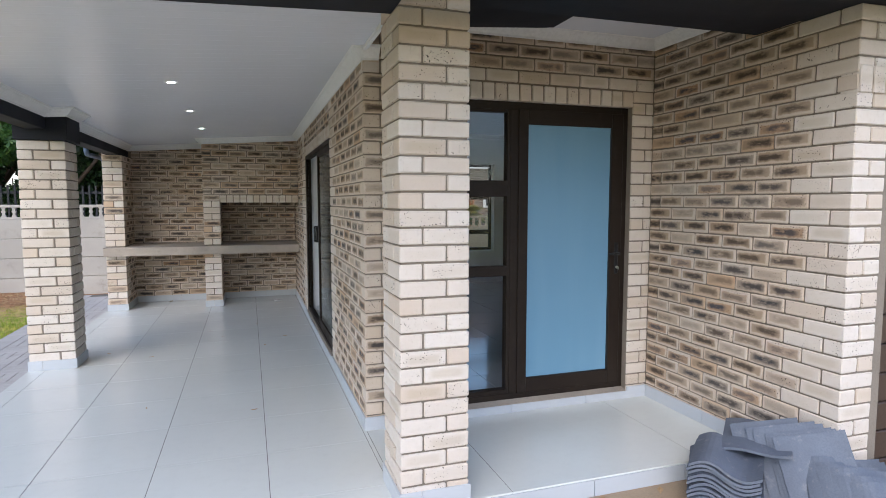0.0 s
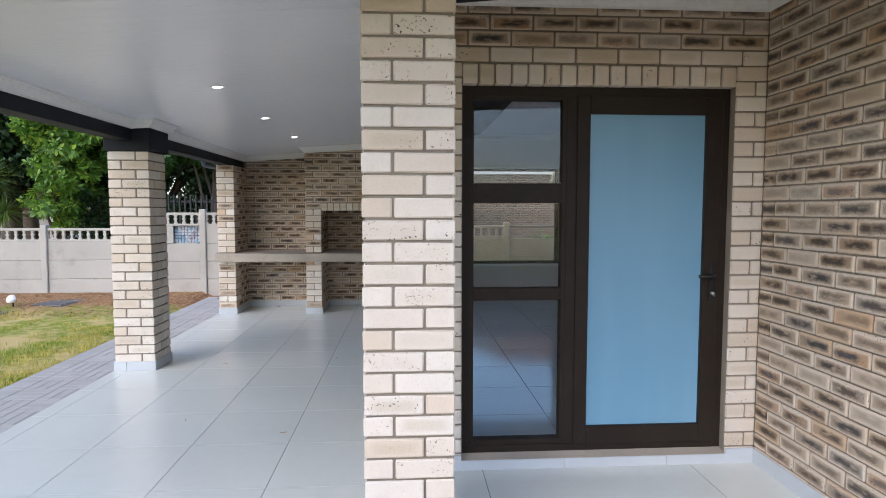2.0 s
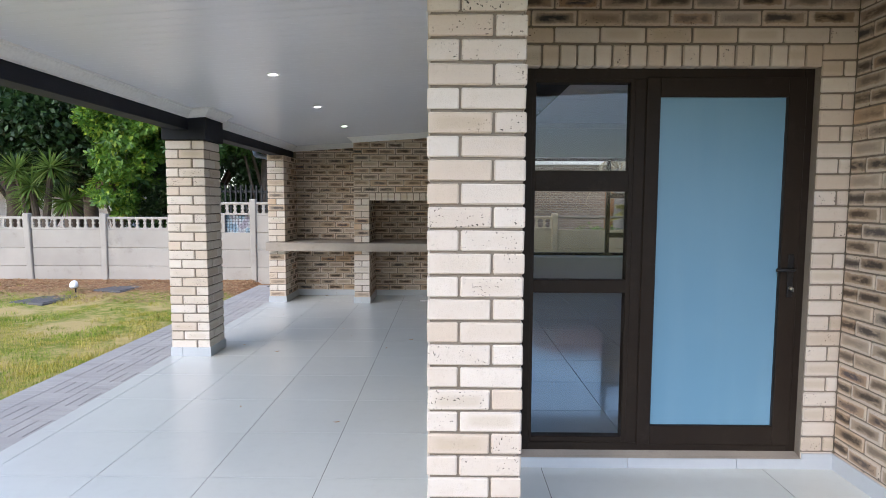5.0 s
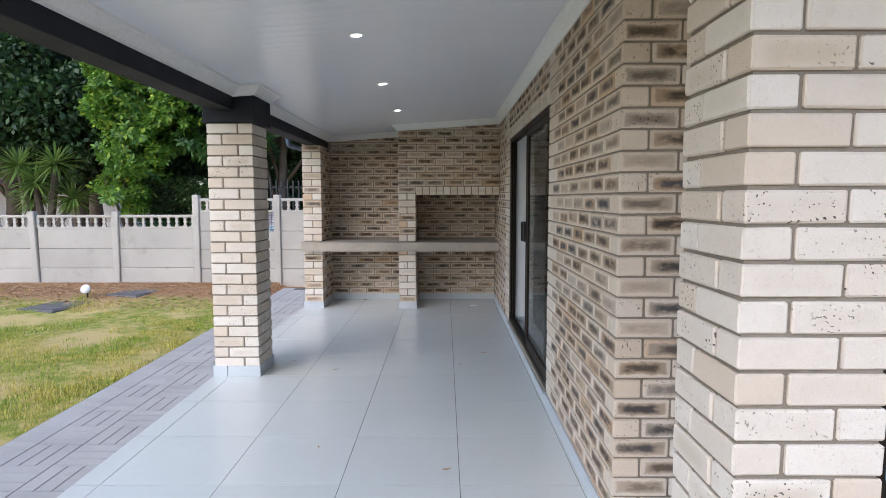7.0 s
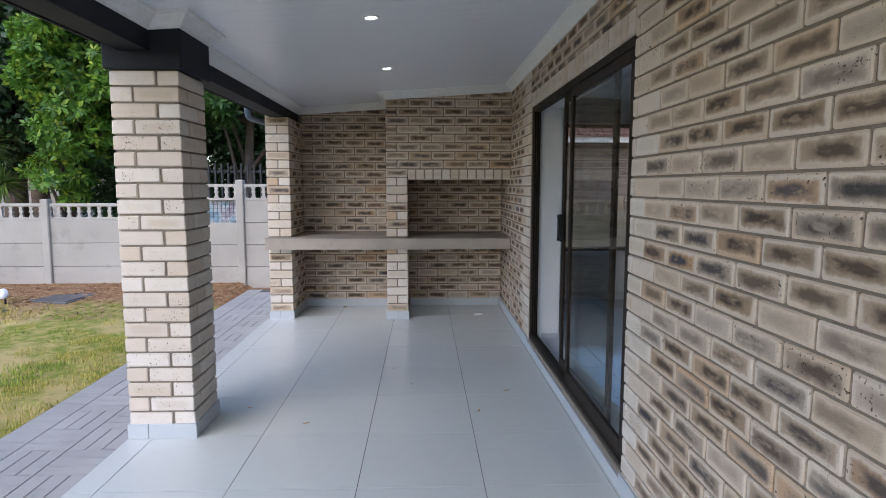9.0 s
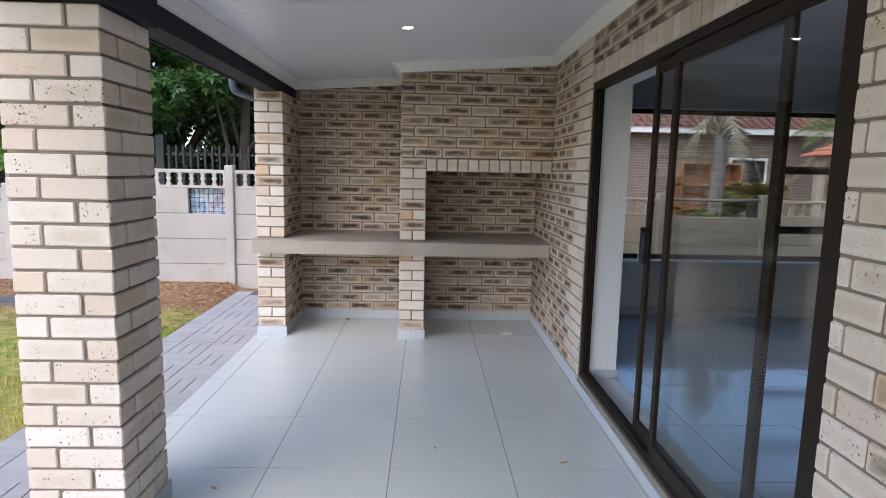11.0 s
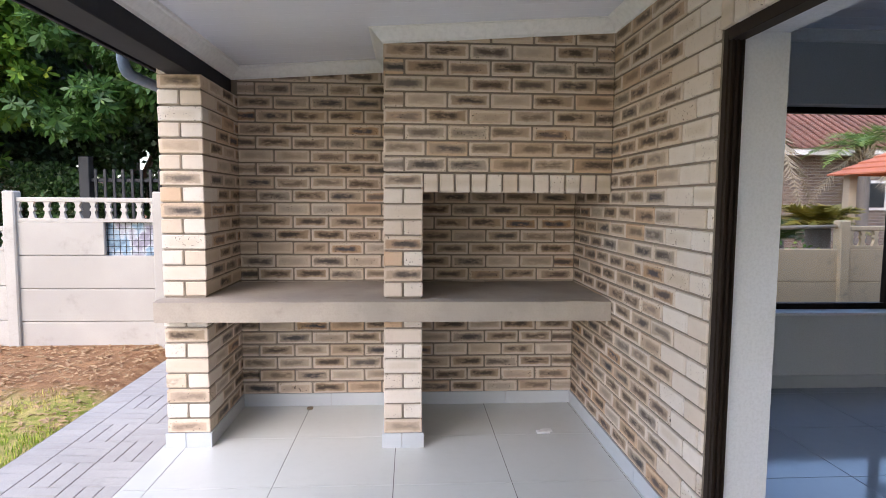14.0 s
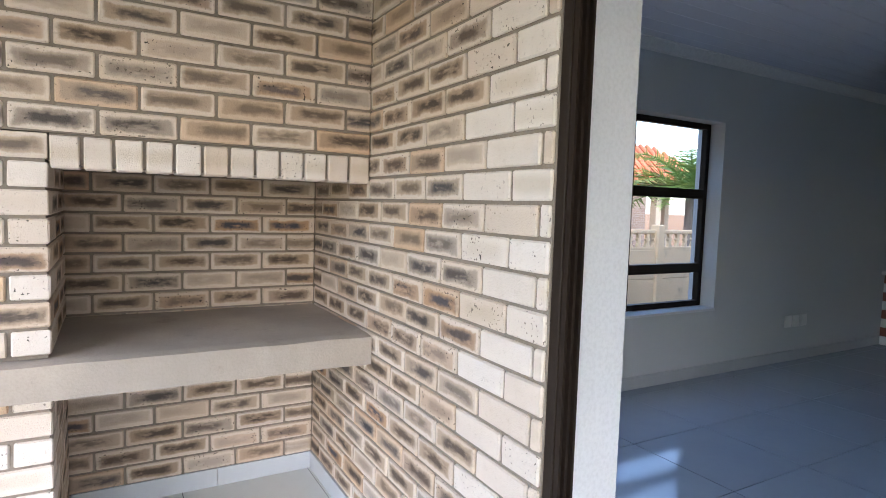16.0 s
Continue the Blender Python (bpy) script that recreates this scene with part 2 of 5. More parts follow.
def tile_material(name, c1, c2, rough):
    m = Nodes(name)
    p = m.place()
    a = m.noise(p, 0.9, 4)
    b = m.noise(p, 14.0, 5, 0.7)
    c = m.noise(p, 300.0, 2)
    col = m.mix(m.span(a, 0.3, 0.7), c1, c2)
    col = m.mix(m.span(b, 0.45, 0.8, 0, 0.25), col, tuple(v * 0.8 for v in c1))
    col = m.mix(m.math("MULTIPLY", m.chance(), 0.12), col, tuple(v * 0.75 for v in c2))
    dust = m.noise(p, 2.6, 6, 0.7)
    m.bump(c, 0.04, 0.0006)
    return m.done(col, m.math("ADD", m.span(dust, 0.3, 0.8, rough, rough + 0.07), m.span(b, 0.4, 0.8, 0, 0.05)), 0.0, 0.5)


M_TILE = tile_material("polished_grey_floor_tile", (0.645, 0.665, 0.63), (0.61, 0.63, 0.60), 0.17)
M_SKIRT = tile_material("skirting_tile", (0.48, 0.505, 0.53), (0.44, 0.465, 0.49), 0.3)
# grey tile; the blue of reflected window sky is mixed into its colour
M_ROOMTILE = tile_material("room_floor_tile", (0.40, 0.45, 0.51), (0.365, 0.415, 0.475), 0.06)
M_GROUT = surface("dark_grout", (0.13, 0.125, 0.12), (0.17, 0.16, 0.155), 6, 200, 0.95, 0.3)


def ceiling_material(name, c, rough):
    m = Nodes(name)
    p = m.place()
    a = m.noise(p, 0.7, 3)
    sc = m.vmath("MULTIPLY", p, (2.0, 60.0, 1.0))
    b = m.noise(sc, 3.0, 3)
    col = m.mix(m.span(a, 0.3, 0.7, 0, 0.6), c, tuple(v * 0.94 for v in c))
    m.bump(b, 0.015, 0.0005)
    return m.done(col, m.span(b, 0.3, 0.7, rough - 0.01, rough + 0.015), 0.0, 0.5)


# white boards, with the bluish cast of daylight put into the base colour
M_PVC = ceiling_material("white_pvc_ceiling_board", (0.80, 0.825, 0.90), 0.25)


def glass_material(name, tint=(1, 1, 1), gloss=0.0):
    m = Nodes(name)
    t = m.t
    tr = t.nodes.new("ShaderNodeBsdfTransparent")
    tr.inputs[0].default_value = (*tint, 1)
    gl = t.nodes.new("ShaderNodeBsdfGlossy")
    gl.inputs["Roughness"].default_value = gloss
    lw = m.node("LayerWeight", 1)
    gain = m.math("ADD", m.math("MULTIPLY", m.math("POWER", lw, 4.0), 0.4), 0.03)
    mx = t.nodes.new("ShaderNodeMixShader")
    t.links.new(gain, mx.inputs[0])
    t.links.new(tr.outputs[0], mx.inputs[1])
    t.links.new(gl.outputs[0], mx.inputs[2])
    t.links.new(mx.outputs[0], m.out.inputs[0])
    return m.mat


M_GLASS = glass_material("clear_glass", (0.93, 0.95, 0.95))


def frosted_material():
    m = Nodes("blue_frosted_glass")
    p = m.place()
    a = m.noise(p, 0.8, 3)
    b = m.noise(m.vmath("MULTIPLY", p, (1, 1, 0.12)), 5.0, 3)
    col = m.mix(m.span(a, 0.3, 0.7), (0.165, 0.31, 0.43), (0.145, 0.285, 0.405))
    col = m.mix(m.span(b, 0.4, 0.7, 0, 0.25), col, (0.20, 0.34, 0.45))
    m.bump(m.noise(p, 900, 2), 0.1, 0.0004)
    return m.done(col, 0.32, 0.0, 0.35)


M_FROST = frosted_material()


def lamp_material():
    m = Nodes("lit_downlight")
    m.set(m.bsdf, "Emission Color", (1.0, 0.97, 0.92))
    m.set(m.bsdf, "Emission Strength", 12.0)
    return m.done((0.9, 0.9, 0.9), 0.4)


M_LAMP = lamp_material()


def leaf_material(name, dark, mid, bright, yellow, glow=0.35):
    m = Nodes(name)
    isl = m.node("NewGeometry", 8)
    col = m.ramp(isl, [(0.0, dark), (0.35, mid), (0.8, bright), (1.0, yellow)])
    p = m.place()
    big = m.noise(p, 1.3, 3)
    col = m.mix(m.span(big, 0.35, 0.7, 0, 0.5), col, dark)
    t = m.t
    trans = t.nodes.new("ShaderNodeBsdfTranslucent")
    m.set(trans, 0, m.mix(0.5, col, bright))
    mx = t.nodes.new("ShaderNodeMixShader")
    mx.inputs[0].default_value = glow
    t.links.new(m.bsdf.outputs[0], mx.inputs[1])
    t.links.new(trans.outputs[0], mx.inputs[2])
    t.links.new(mx.outputs[0], m.out.inputs[0])
    return m.done(col, 0.45, 0.0, 0.4)


M_LEAF_A = leaf_material("fresh_green_leaves", (0.03, 0.085, 0.012), (0.095, 0.20, 0.025), (0.21, 0.37, 0.04), (0.50, 0.56, 0.06), 0.3)
M_LEAF_B = leaf_material("green_leaves", (0.03, 0.075, 0.018), (0.05, 0.12, 0.025), (0.085, 0.18, 0.035), (0.16, 0.26, 0.05))
M_LEAF_D = leaf_material("dark_green_leaves", (0.015, 0.035, 0.012), (0.025, 0.055, 0.016), (0.04, 0.085, 0.022), (0.06, 0.12, 0.03), 0.2)
M_HEDGE = leaf_material("hedge_leaves", (0.02, 0.045, 0.012), (0.045, 0.095, 0.022), (0.085, 0.16, 0.04), (0.34, 0.37, 0.18), 0.2)
M_YUCCA = leaf_material("yucca_leaves", (0.07, 0.13, 0.035), (0.14, 0.23, 0.05), (0.24, 0.35, 0.08), (0.42, 0.46, 0.12), 0.4)
M_CYCAD = leaf_material("golden_cycad_fronds", (0.16, 0.15, 0.03), (0.28, 0.24, 0.04), (0.40, 0.33, 0.06), (0.50, 0.36, 0.08), 0.25)


def grass_material():
    """Blades from fresh green to straw, in patches."""
    m = Nodes("lawn_grass")
    isl = m.node("NewGeometry", 8)
    p = m.place()
    green = m.ramp(isl, [(0.0, (0.10, 0.17, 0.015)), (0.5, (0.22, 0.32, 0.03)), (1.0, (0.40, 0.44, 0.06))])
    straw = m.ramp(isl, [(0.0, (0.27, 0.25, 0.035)), (0.5, (0.47, 0.40, 0.075)), (1.0, (0.62, 0.50, 0.15))])
    f = m.math("ADD", m.noise(p, 0.9, 3), m.math("MULTIPLY", m.math("SUBTRACT", m.noise(p, 4.0, 3), 0.5), 0.6))
    return m.done(m.mix(m.span(f, 0.42, 0.58), green, straw), 0.6, 0.0, 0.25)


M_GRASS = grass_material()


def ground_material():
    """Lawn soil: straw-coloured turf, bare sand, and reddish soil by the wall."""
    m = Nodes("garden_soil")
    p = m.place()
    xyz = m.t.nodes.new("ShaderNodeSeparateXYZ")
    m.set(xyz, 0, p)
    a = m.noise(p, 1.1, 5, 0.6)
    b = m.noise(p, 9.0, 5, 0.7)
    c = m.noise(p, 90.0, 3, 0.6)
    turf = m.mix(m.span(b, 0.38, 0.66), (0.20, 0.24, 0.035), (0.46, 0.36, 0.13))
    turf = m.mix(m.span(a, 0.46, 0.6, 0, 0.9), turf, (0.52, 0.39, 0.17))
    turf = m.mix(m.span(c, 0.5, 0.8, 0, 0.5), turf, (0.20, 0.14, 0.06))
    soil = m.mix(m.span(b, 0.35, 0.65), (0.23, 0.115, 0.055), (0.38, 0.215, 0.105))
    soil = m.mix(m.span(c, 0.5, 0.75, 0, 0.6), soil, (0.12, 0.07, 0.045))
    wob = m.math("ADD", xyz.outputs[1], m.math("MULTIPLY", m.math("SUBTRACT", a, 0.5), 1.2))
    wob = m.math("ADD", wob, m.math("MULTIPLY", m.math("SUBTRACT", b, 0.5), 0.6))
    col = m.mix(m.span(wob, 9.7, 10.3), turf, soil)
    m.bump(c, 0.7, 0.012)
    return m.done(col, 0.95, 0.0, 0.2)


M_GROUND = ground_material()
M_YARD = surface("sandy_yard", (0.36, 0.27, 0.18), (0.30, 0.235, 0.165), 1.4, 90, 0.95, 0.6, 0.006, stain=(0.22, 0.17, 0.12))


# ---- builders ----
def finish(bm, smooth=False):
    me = bpy.data.meshes.new("mesh")
    bmesh.ops.recalc_face_normals(bm, faces=bm.faces)
    bm.to_mesh(me)
    bm.free()
    if smooth:
        for poly in me.polygons:
            poly.use_smooth = True
    return me


def thing(name, label, category, at=(0, 0, 0), group="", kind=""):
    """An empty thing at its base, which its parts hang from."""
    ob = new(name)
    ob.empty_display_size = 0.1
    ob.location = at
    return tagged(ob, label, category, group, kind)


def hang(ob, parent):
    ob.parent = parent
    m, p = Matrix.Identity(4), parent
    while p:
        m = p.matrix_basis.inverted() if p.parent is None else m
        p = p.parent
    ob.matrix_parent_inverse = m if parent.parent is None else Matrix.Identity(4)
    return ob


def part(name, bm, material, parent=None, label="", smooth=False):
    """A bmesh in world places as one mesh object, under a thing or a part."""
    me = finish(bm, smooth) if isinstance(bm, bmesh.types.BMesh) else bm
    if not me.materials:
        me.materials.append(material)
    ob = new(name, me)
    if parent:
        hang(ob, parent)
    return tagged(ob, label)


def structure(name, bm, material, label, category, smooth=False):
    return tagged(part(name, bm, material, None, "", smooth), label, category, "", "structure")


def box(bm, x0, x1, y0, y1, z0, z1, bevel=0.0):
    vs = bmesh.ops.create_cube(bm, size=1.0, matrix=Matrix.Translation(((x0 + x1) / 2, (y0 + y1) / 2, (z0 + z1) / 2)) @ Matrix.Diagonal((abs(x1 - x0), abs(y1 - y0), abs(z1 - z0), 1)))["verts"]
    if bevel:
        es = list({e for v in vs for e in v.link_edges})
        bmesh.ops.bevel(bm, geom=es, offset=bevel, segments=1, affect="EDGES", profile=0.5)
    return bm


def boxed(x0, x1, y0, y1, z0, z1, bevel=0.0):
    return box(bmesh.new(), x0, x1, y0, y1, z0, z1, bevel)


def sweep(bm, profile, path, up=Vector((0, 0, 1)), closed=True):
    """A profile of (out, up) pairs swept along a path of points with mitred corners; out is to the right of the way."""
    pts = [Vector(p) for p in path]
    rings = []
    for i, p in enumerate(pts):
        a = (pts[i] - pts[i - 1]).normalized() if i else (pts[1] - pts[0]).normalized()
        b = (pts[i + 1] - pts[i]).normalized() if i + 1 < len(pts) else a
        ra, rb = a.cross(up).normalized(), b.cross(up).normalized()
        mid = (ra + rb).normalized()
        k = 1.0 / max(mid.dot(ra), 0.2)
        rings.append([bm.verts.new(p + mid * (o * k) + up * u) for o, u in profile])
    n = len(profile)
    for r0, r1 in zip(rings, rings[1:]):
        for j in range(n if closed else n - 1):
            bm.faces.new((r0[j], r0[(j + 1) % n], r1[(j + 1) % n], r1[j]))
    if closed:
        bm.faces.new(rings[0])
        bm.faces.new(rings[-1])
    return bm


def tube(bm, path, radii, sides=10):
    """A round tube along points with a radius at each."""
    pts = [Vector(p) for p in path]
    rings, side = [], None
    for i, p in enumerate(pts):
        d = (pts[min(i + 1, len(pts) - 1)] - pts[max(i - 1, 0)]).normalized()
        ref = side if side else (Vector((1, 0, 0)) if abs(d.x) < 0.9 else Vector((0, 1, 0)))
        side = (ref - d * ref.dot(d)).normalized()
        oth = d.cross(side)
        rings.append([bm.verts.new(p + (side * math.cos(a) + oth * math.sin(a)) * radii[i]) for a in (2 * math.pi * k / sides for k in range(sides))])
    for r0, r1 in zip(rings, rings[1:]):
        for j in range(sides):
            bm.faces.new((r0[j], r0[(j + 1) % sides], r1[(j + 1) % sides], r1[j]))
    bm.faces.new(rings[0])
    bm.faces.new(rings[-1])
    return bm


# ---- bricks: one shared mesh for each size ----
BL, BH, BD, JOINT = 0.224, 0.0748, 0.106, 0.010
COURSE, Z0 = 0.0827, 0.0156
FAR_COURSE, FAR_Z0 = 0.0865, -0.003     # courses round the braai
BRICK_MESHES = {}


def brick_mesh(length, height, depth, material):
    key = (round(length, 3), round(height, 3), round(depth, 3), material.name)
    if key not in BRICK_MESHES:
        made = []
        for k in range(3):
            rng = random.Random(hash(key[:3]) % 1000 + k)
            bm = boxed(-length / 2, length / 2, -depth / 2, depth / 2, -height / 2, height / 2, 0.0045)
            for v in bm.verts:
                v.co += Vector((rng.uniform(-1, 1), rng.uniform(-1, 1), rng.uniform(-1, 1))) * 0.0011
            me = finish(bm)
            me.materials.append(material)
            made.append(me)
        BRICK_MESHES[key] = made
    return BRICK_MESHES[key]


BRNG = random.Random(7)


def lay(parent, centre, turn, length, height=BH, depth=BD, material=M_FLASH):
    """Lay one brick: its middle, its turn about the upright, its size."""
    ob = new("brick", BRNG.choice(brick_mesh(length, height, depth, material)))
    ob.matrix_basis = Matrix.Translation(Vector(centre)) @ Matrix.Rotation(turn + BRNG.uniform(-0.004, 0.004), 4, "Z") @ Matrix.Rotation(BRNG.uniform(-0.004, 0.004), 4, "Y")
    ob.parent = parent
    return ob


def face(parent, start, way, length, z0, z1, holes=(), odd=0, ends=("free", "free"), plain=(0.0, 0.0), plain_rows=(), material=M_FLASH, zbase=Z0, shy=0.0, step=COURSE, corner=(None, None), from_end=False):
    """A brick face in running bond from start along way; the outside lies to the right of way. ends: 'free' shows an end face, 'meet' butts on
    another wall. corner: at a shared corner, whether even (0) or odd (1) courses run through to it. holes: (from, to, low, high) along the wall. plain: how far from each end bricks are cream."""
    way = Vector((*way, 0))
    out = Vector((way.y, -way.x, 0))
    turn = math.atan2(way.y, way.x)
    k = 0
    while True:
        lo = zbase + k * step
        hi = lo + step - JOINT
        if lo > z1 - 0.02:
            break
        hi = min(hi, z1)
        if hi > z0 + 0.02:
            low = max(lo, z0)
            shift = ((k + odd) % 2) * (BL + JOINT) / 2
            first, last = 0.0, length
            if corner[0] is not None:
                shift = 0.0
                first = 0.0 if k % 2 == corner[0] else BD + JOINT
            if corner[1] is not None and k % 2 != corner[1]:
                last = length - BD - JOINT
            free = [(first, last)]
            for a, b, hl, hh in holes:
                cover = min(hi, hh) - max(low, hl)
                if cover > 0.55 * (hi - low):
                    cut = []
                    for s, e in free:
                        if b <= s or a >= e:
                            cut.append((s, e))
                        else:
                            if a - s > 0.02:
                                cut.append((s, a))
                            if e - b > 0.02:
                                cut.append((b, e))
                    free = cut
            for s, e in free:
                at_start, at_end = s < 0.001, e > length - 0.001
                x = s - shift
                if from_end:
                    x = s - (BL + JOINT) + (e - s + JOINT) % (BL + JOINT)
                while x < e - 0.015:
                    a, b = max(x, s), min(x + BL, e)
                    if e - b < 0.035:
                        b = e
                    if b - a > 0.025:
                        mid = (a + b) / 2
                        cream = (mid - s < plain[0] and (at_start or plain[0] > 0)) or (e - mid < plain[1]) or k in plain_rows
                        jut = BRNG.uniform(-0.0012, 0.0012)
                        c = Vector(start).to_3d() + way * mid - out * (BD / 2 - jut + shy)
                        lay(parent, (c.x, c.y, (low + hi) / 2), turn, b - a, hi - low, BD, M_CREAM if cream else material)
                    x += BL + JOINT
        k += 1


def soldiers(parent, start, way, length, z0, z1, proud=0.004):
    way = Vector((*way, 0))
    out = Vector((way.y, -way.x, 0))
    turn = math.atan2(way.y, way.x)
    n = max(1, round(length / 0.088))
    step = length / n
    for i in range(n):
        c = Vector(start).to_3d() + way * (step * (i + 0.5)) - out * (BD / 2 - proud)
        lay(parent, (c.x, c.y, (z0 + z1) / 2), turn, step - JOINT, z1 - z0, BD, M_CREAM)


# ---- plan ----
WALL_X = 0.775          # outer face of the house wall beside the veranda
DOOR_Y = 3.75           # outer face of the wall with the entrance door
BACK_Y = 9.45           # back wall of the braai
EAST_X = 2.90           # right wall of the entrance recess
FRONT_Y = 2.735         # front edge of the veranda floor
EDGE_X = -1.735         # garden edge of the veranda floor
FACE_Y = 2.25           # garage front
INNER_X, INNER_Y = 1.040, 4.03   # inner faces of the room
NORTH_Y, ROOM_Z, ROOM_TOP = 9.60, 0.03, 2.60
SD = (5.31, 7.66, 0.10, 2.02)    # sliding door: y from, y to, bottom, top
FD = (1.205, 2.728, 0.085, 2.130)  # entrance door: x from, x to, bottom, top
GROUND = -0.11


def ceiling_z(x):
    return 2.332 + 0.066 * x


TOP = 2.30

# ---- house walls ----
bm = bmesh.new()
m0, m1 = WALL_X + 0.009, WALL_X + 0.07
for a, b, lo, hi in ((DOOR_Y + 0.009, SD[0] + 0.004, -0.2, 2.7), (SD[1] - 0.004, BACK_Y + 0.23, -0.2, 2.7), (SD[0] + 0.004, SD[1] - 0.004, SD[3] + 0.006, 2.7), (SD[0] + 0.004, SD[1] - 0.004, -0.2, SD[2] - 0.02)):
    box(bm, m0, m1, a, b, lo, hi)
wall_west = structure("wall_west", bm, M_MORTAR, "brown-flashed cream face-brick house wall with grey mortar joints", "wall")
bm = bmesh.new()
for a, b, lo, hi in ((WALL_X + 0.0705, FD[0] + 0.004, -0.2, 2.7), (FD[1] - 0.004, EAST_X + 0.1, -0.2, 2.7), (FD[0] + 0.004, FD[1] - 0.004, FD[3] + 0.006, 2.7), (FD[0] + 0.004, FD[1] - 0.004, -0.2, 0.06)):
    box(bm, a, b, DOOR_Y + 0.009, DOOR_Y + 0.11, lo, hi)
wall_entrance = structure("wall_entrance", bm, M_MORTAR, "face-brick wall round the entrance door with a soldier lintel", "wall")
bm = bmesh.new()
box(bm, EAST_X + 0.009, EAST_X + 0.22, FACE_Y + 0.009, DOOR_Y + 0.004, -0.3, 2.7)
wall_east = structure("wall_east", bm, M_MORTAR, "flashed face-brick recess wall with cream quoins", "wall")
bm = bmesh.new()
box(bm, -1.695, WALL_X + 0.004, BACK_Y + 0.009, BACK_Y + 0.22, -0.2, 2.7)
wall_braai = structure("wall_braai", bm, M_MORTAR, "flashed face-brick wall behind the built-in barbecue", "wall")

# ---- veranda floor ----
bm = bmesh.new()
box(bm, EDGE_X + 0.004, WALL_X + 0.004, FRONT_Y + 0.01, BACK_Y, -0.30, -0.0025)
box(bm, WALL_X + 0.004, EAST_X + 0.004, FRONT_Y + 0.01, DOOR_Y, -0.30, -0.0025)
floor = structure("floor", bm, M_GROUT, "polished light grey veranda floor tiles with dark grout", "floor")
PITCH, TX, TY = 0.589, -0.425, 4.19
TILE_MESHES = {}


def slab_piece(name, parent, x0, x1, y0, y1, z0, z1, material, bevel=0.0):
    key = (round(x1 - x0, 3), round(y1 - y0, 3), round(z1 - z0, 3), material.name)
    if key not in TILE_MESHES:
        w, d, h = (v / 2 for v in key[:3])
        me = finish(boxed(-w, w, -d, d, -h, h, bevel))
        me.materials.append(material)
        TILE_MESHES[key] = me
    ob = new(name, TILE_MESHES[key])
    ob.location = ((x0 + x1) / 2, (y0 + y1) / 2, (z0 + z1) / 2)
    ob.parent = parent
    return ob


def tiled(parent, x0, x1, y0, y1, ztop, material, tx=TX, ty=TY, pitch=PITCH, gap=0.004):
    i0, i1 = math.floor((x0 - tx) / pitch), math.ceil((x1 - tx) / pitch)
    j0, j1 = math.floor((y0 - ty) / pitch), math.ceil((y1 - ty) / pitch)
    for i in range(i0, i1):
        for j in range(j0, j1):
            a, b = max(x0, tx + i * pitch + gap / 2), min(x1, tx + (i + 1) * pitch - gap / 2)
            c, d = max(y0, ty + j * pitch + gap / 2), min(y1, ty + (j + 1) * pitch - gap / 2)
            if b - a > 0.02 and d - c > 0.02:
                slab_piece("floor_tile", parent, a, b, c, d, ztop - 0.01, ztop, material)


tiled(floor, EDGE_X, WALL_X, FRONT_Y, BACK_Y, 0.0, M_TILE)
tiled(floor, WALL_X + 0.004, EAST_X, FRONT_Y, DOOR_Y, 0.0, M_TILE, 1.325, FRONT_Y - 0.1, 1.193)
for i in range(8):      # tiles on the riser of the front edge
    a = EDGE_X + i * 0.589
    slab_piece("riser_tile", floor, a, min(a + 0.585, EAST_X), FRONT_Y - 0.006, FRONT_Y + 0.004, -0.16, -0.011, M_SKIRT)
for i in range(12):
    a = FRONT_Y + i * 0.589
    slab_piece("riser_tile", floor, EDGE_X - 0.006, EDGE_X + 0.004, a, min(a + 0.585, BACK_Y), -0.16, -0.011, M_SKIRT)

# ---- skirting tiles along the walls ----
SK, ST = 0.085, 0.010


def skirting(parent, p, way, length, h=SK, z=0.0):
    x = 0.0
    way = Vector(way)
    out = Vector((way.y, -way.x))
    while x < length - 0.01:
        e = min(x + 0.585, length)
        a, b = Vector(p) + way * x, Vector(p) + way * e + out * ST
        slab_piece("skirting_tile", parent, min(a.x, b.x), max(a.x, b.x), min(a.y, b.y), max(a.y, b.y), z, z + h, M_SKIRT)
        x = e + 0.003


# way runs so that the outside lies on its right
skirting(wall_west, (WALL_X, BACK_Y), (0, -1), BACK_Y - SD[1])
skirting(wall_west, (WALL_X, SD[1]), (0, -1), SD[1] - SD[0], 0.06)
skirting(wall_west, (WALL_X, SD[0]), (0, -1), SD[0] - DOOR_Y + ST)
skirting(wall_entrance, (WALL_X, DOOR_Y), (1, 0), FD[0] - WALL_X)
skirting(wall_entrance, (FD[0], DOOR_Y), (1, 0), FD[1] - FD[0], 0.055)
skirting(wall_entrance, (FD[1], DOOR_Y), (1, 0), EAST_X - FD[1] - ST)
skirting(wall_east, (EAST_X, DOOR_Y), (0, -1), DOOR_Y - FRONT_Y)
skirting(wall_braai, (-1.465, BACK_Y), (1, 0), 0.975)
skirting(wall_braai, (-0.27, BACK_Y), (1, 0), WALL_X + 0.27 - ST)

# sills of mortar under the two doors
bm = bmesh.new()
sweep(bm, [(0.004, 0.056), (-0.09, 0.095), (-0.09, 0.0), (0.004, 0.0)], [(WALL_X, SD[1] - 0.002, 0), (WALL_X, SD[0] + 0.002, 0)])
part("door_sill", bm, M_SLAB, wall_west)
bm = bmesh.new()
sweep(bm, [(0.004, 0.056), (-0.09, 0.083), (-0.09, 0.0), (0.004, 0.0)], [(FD[0] + 0.002, DOOR_Y, 0), (FD[1] - 0.002, DOOR_Y, 0)])
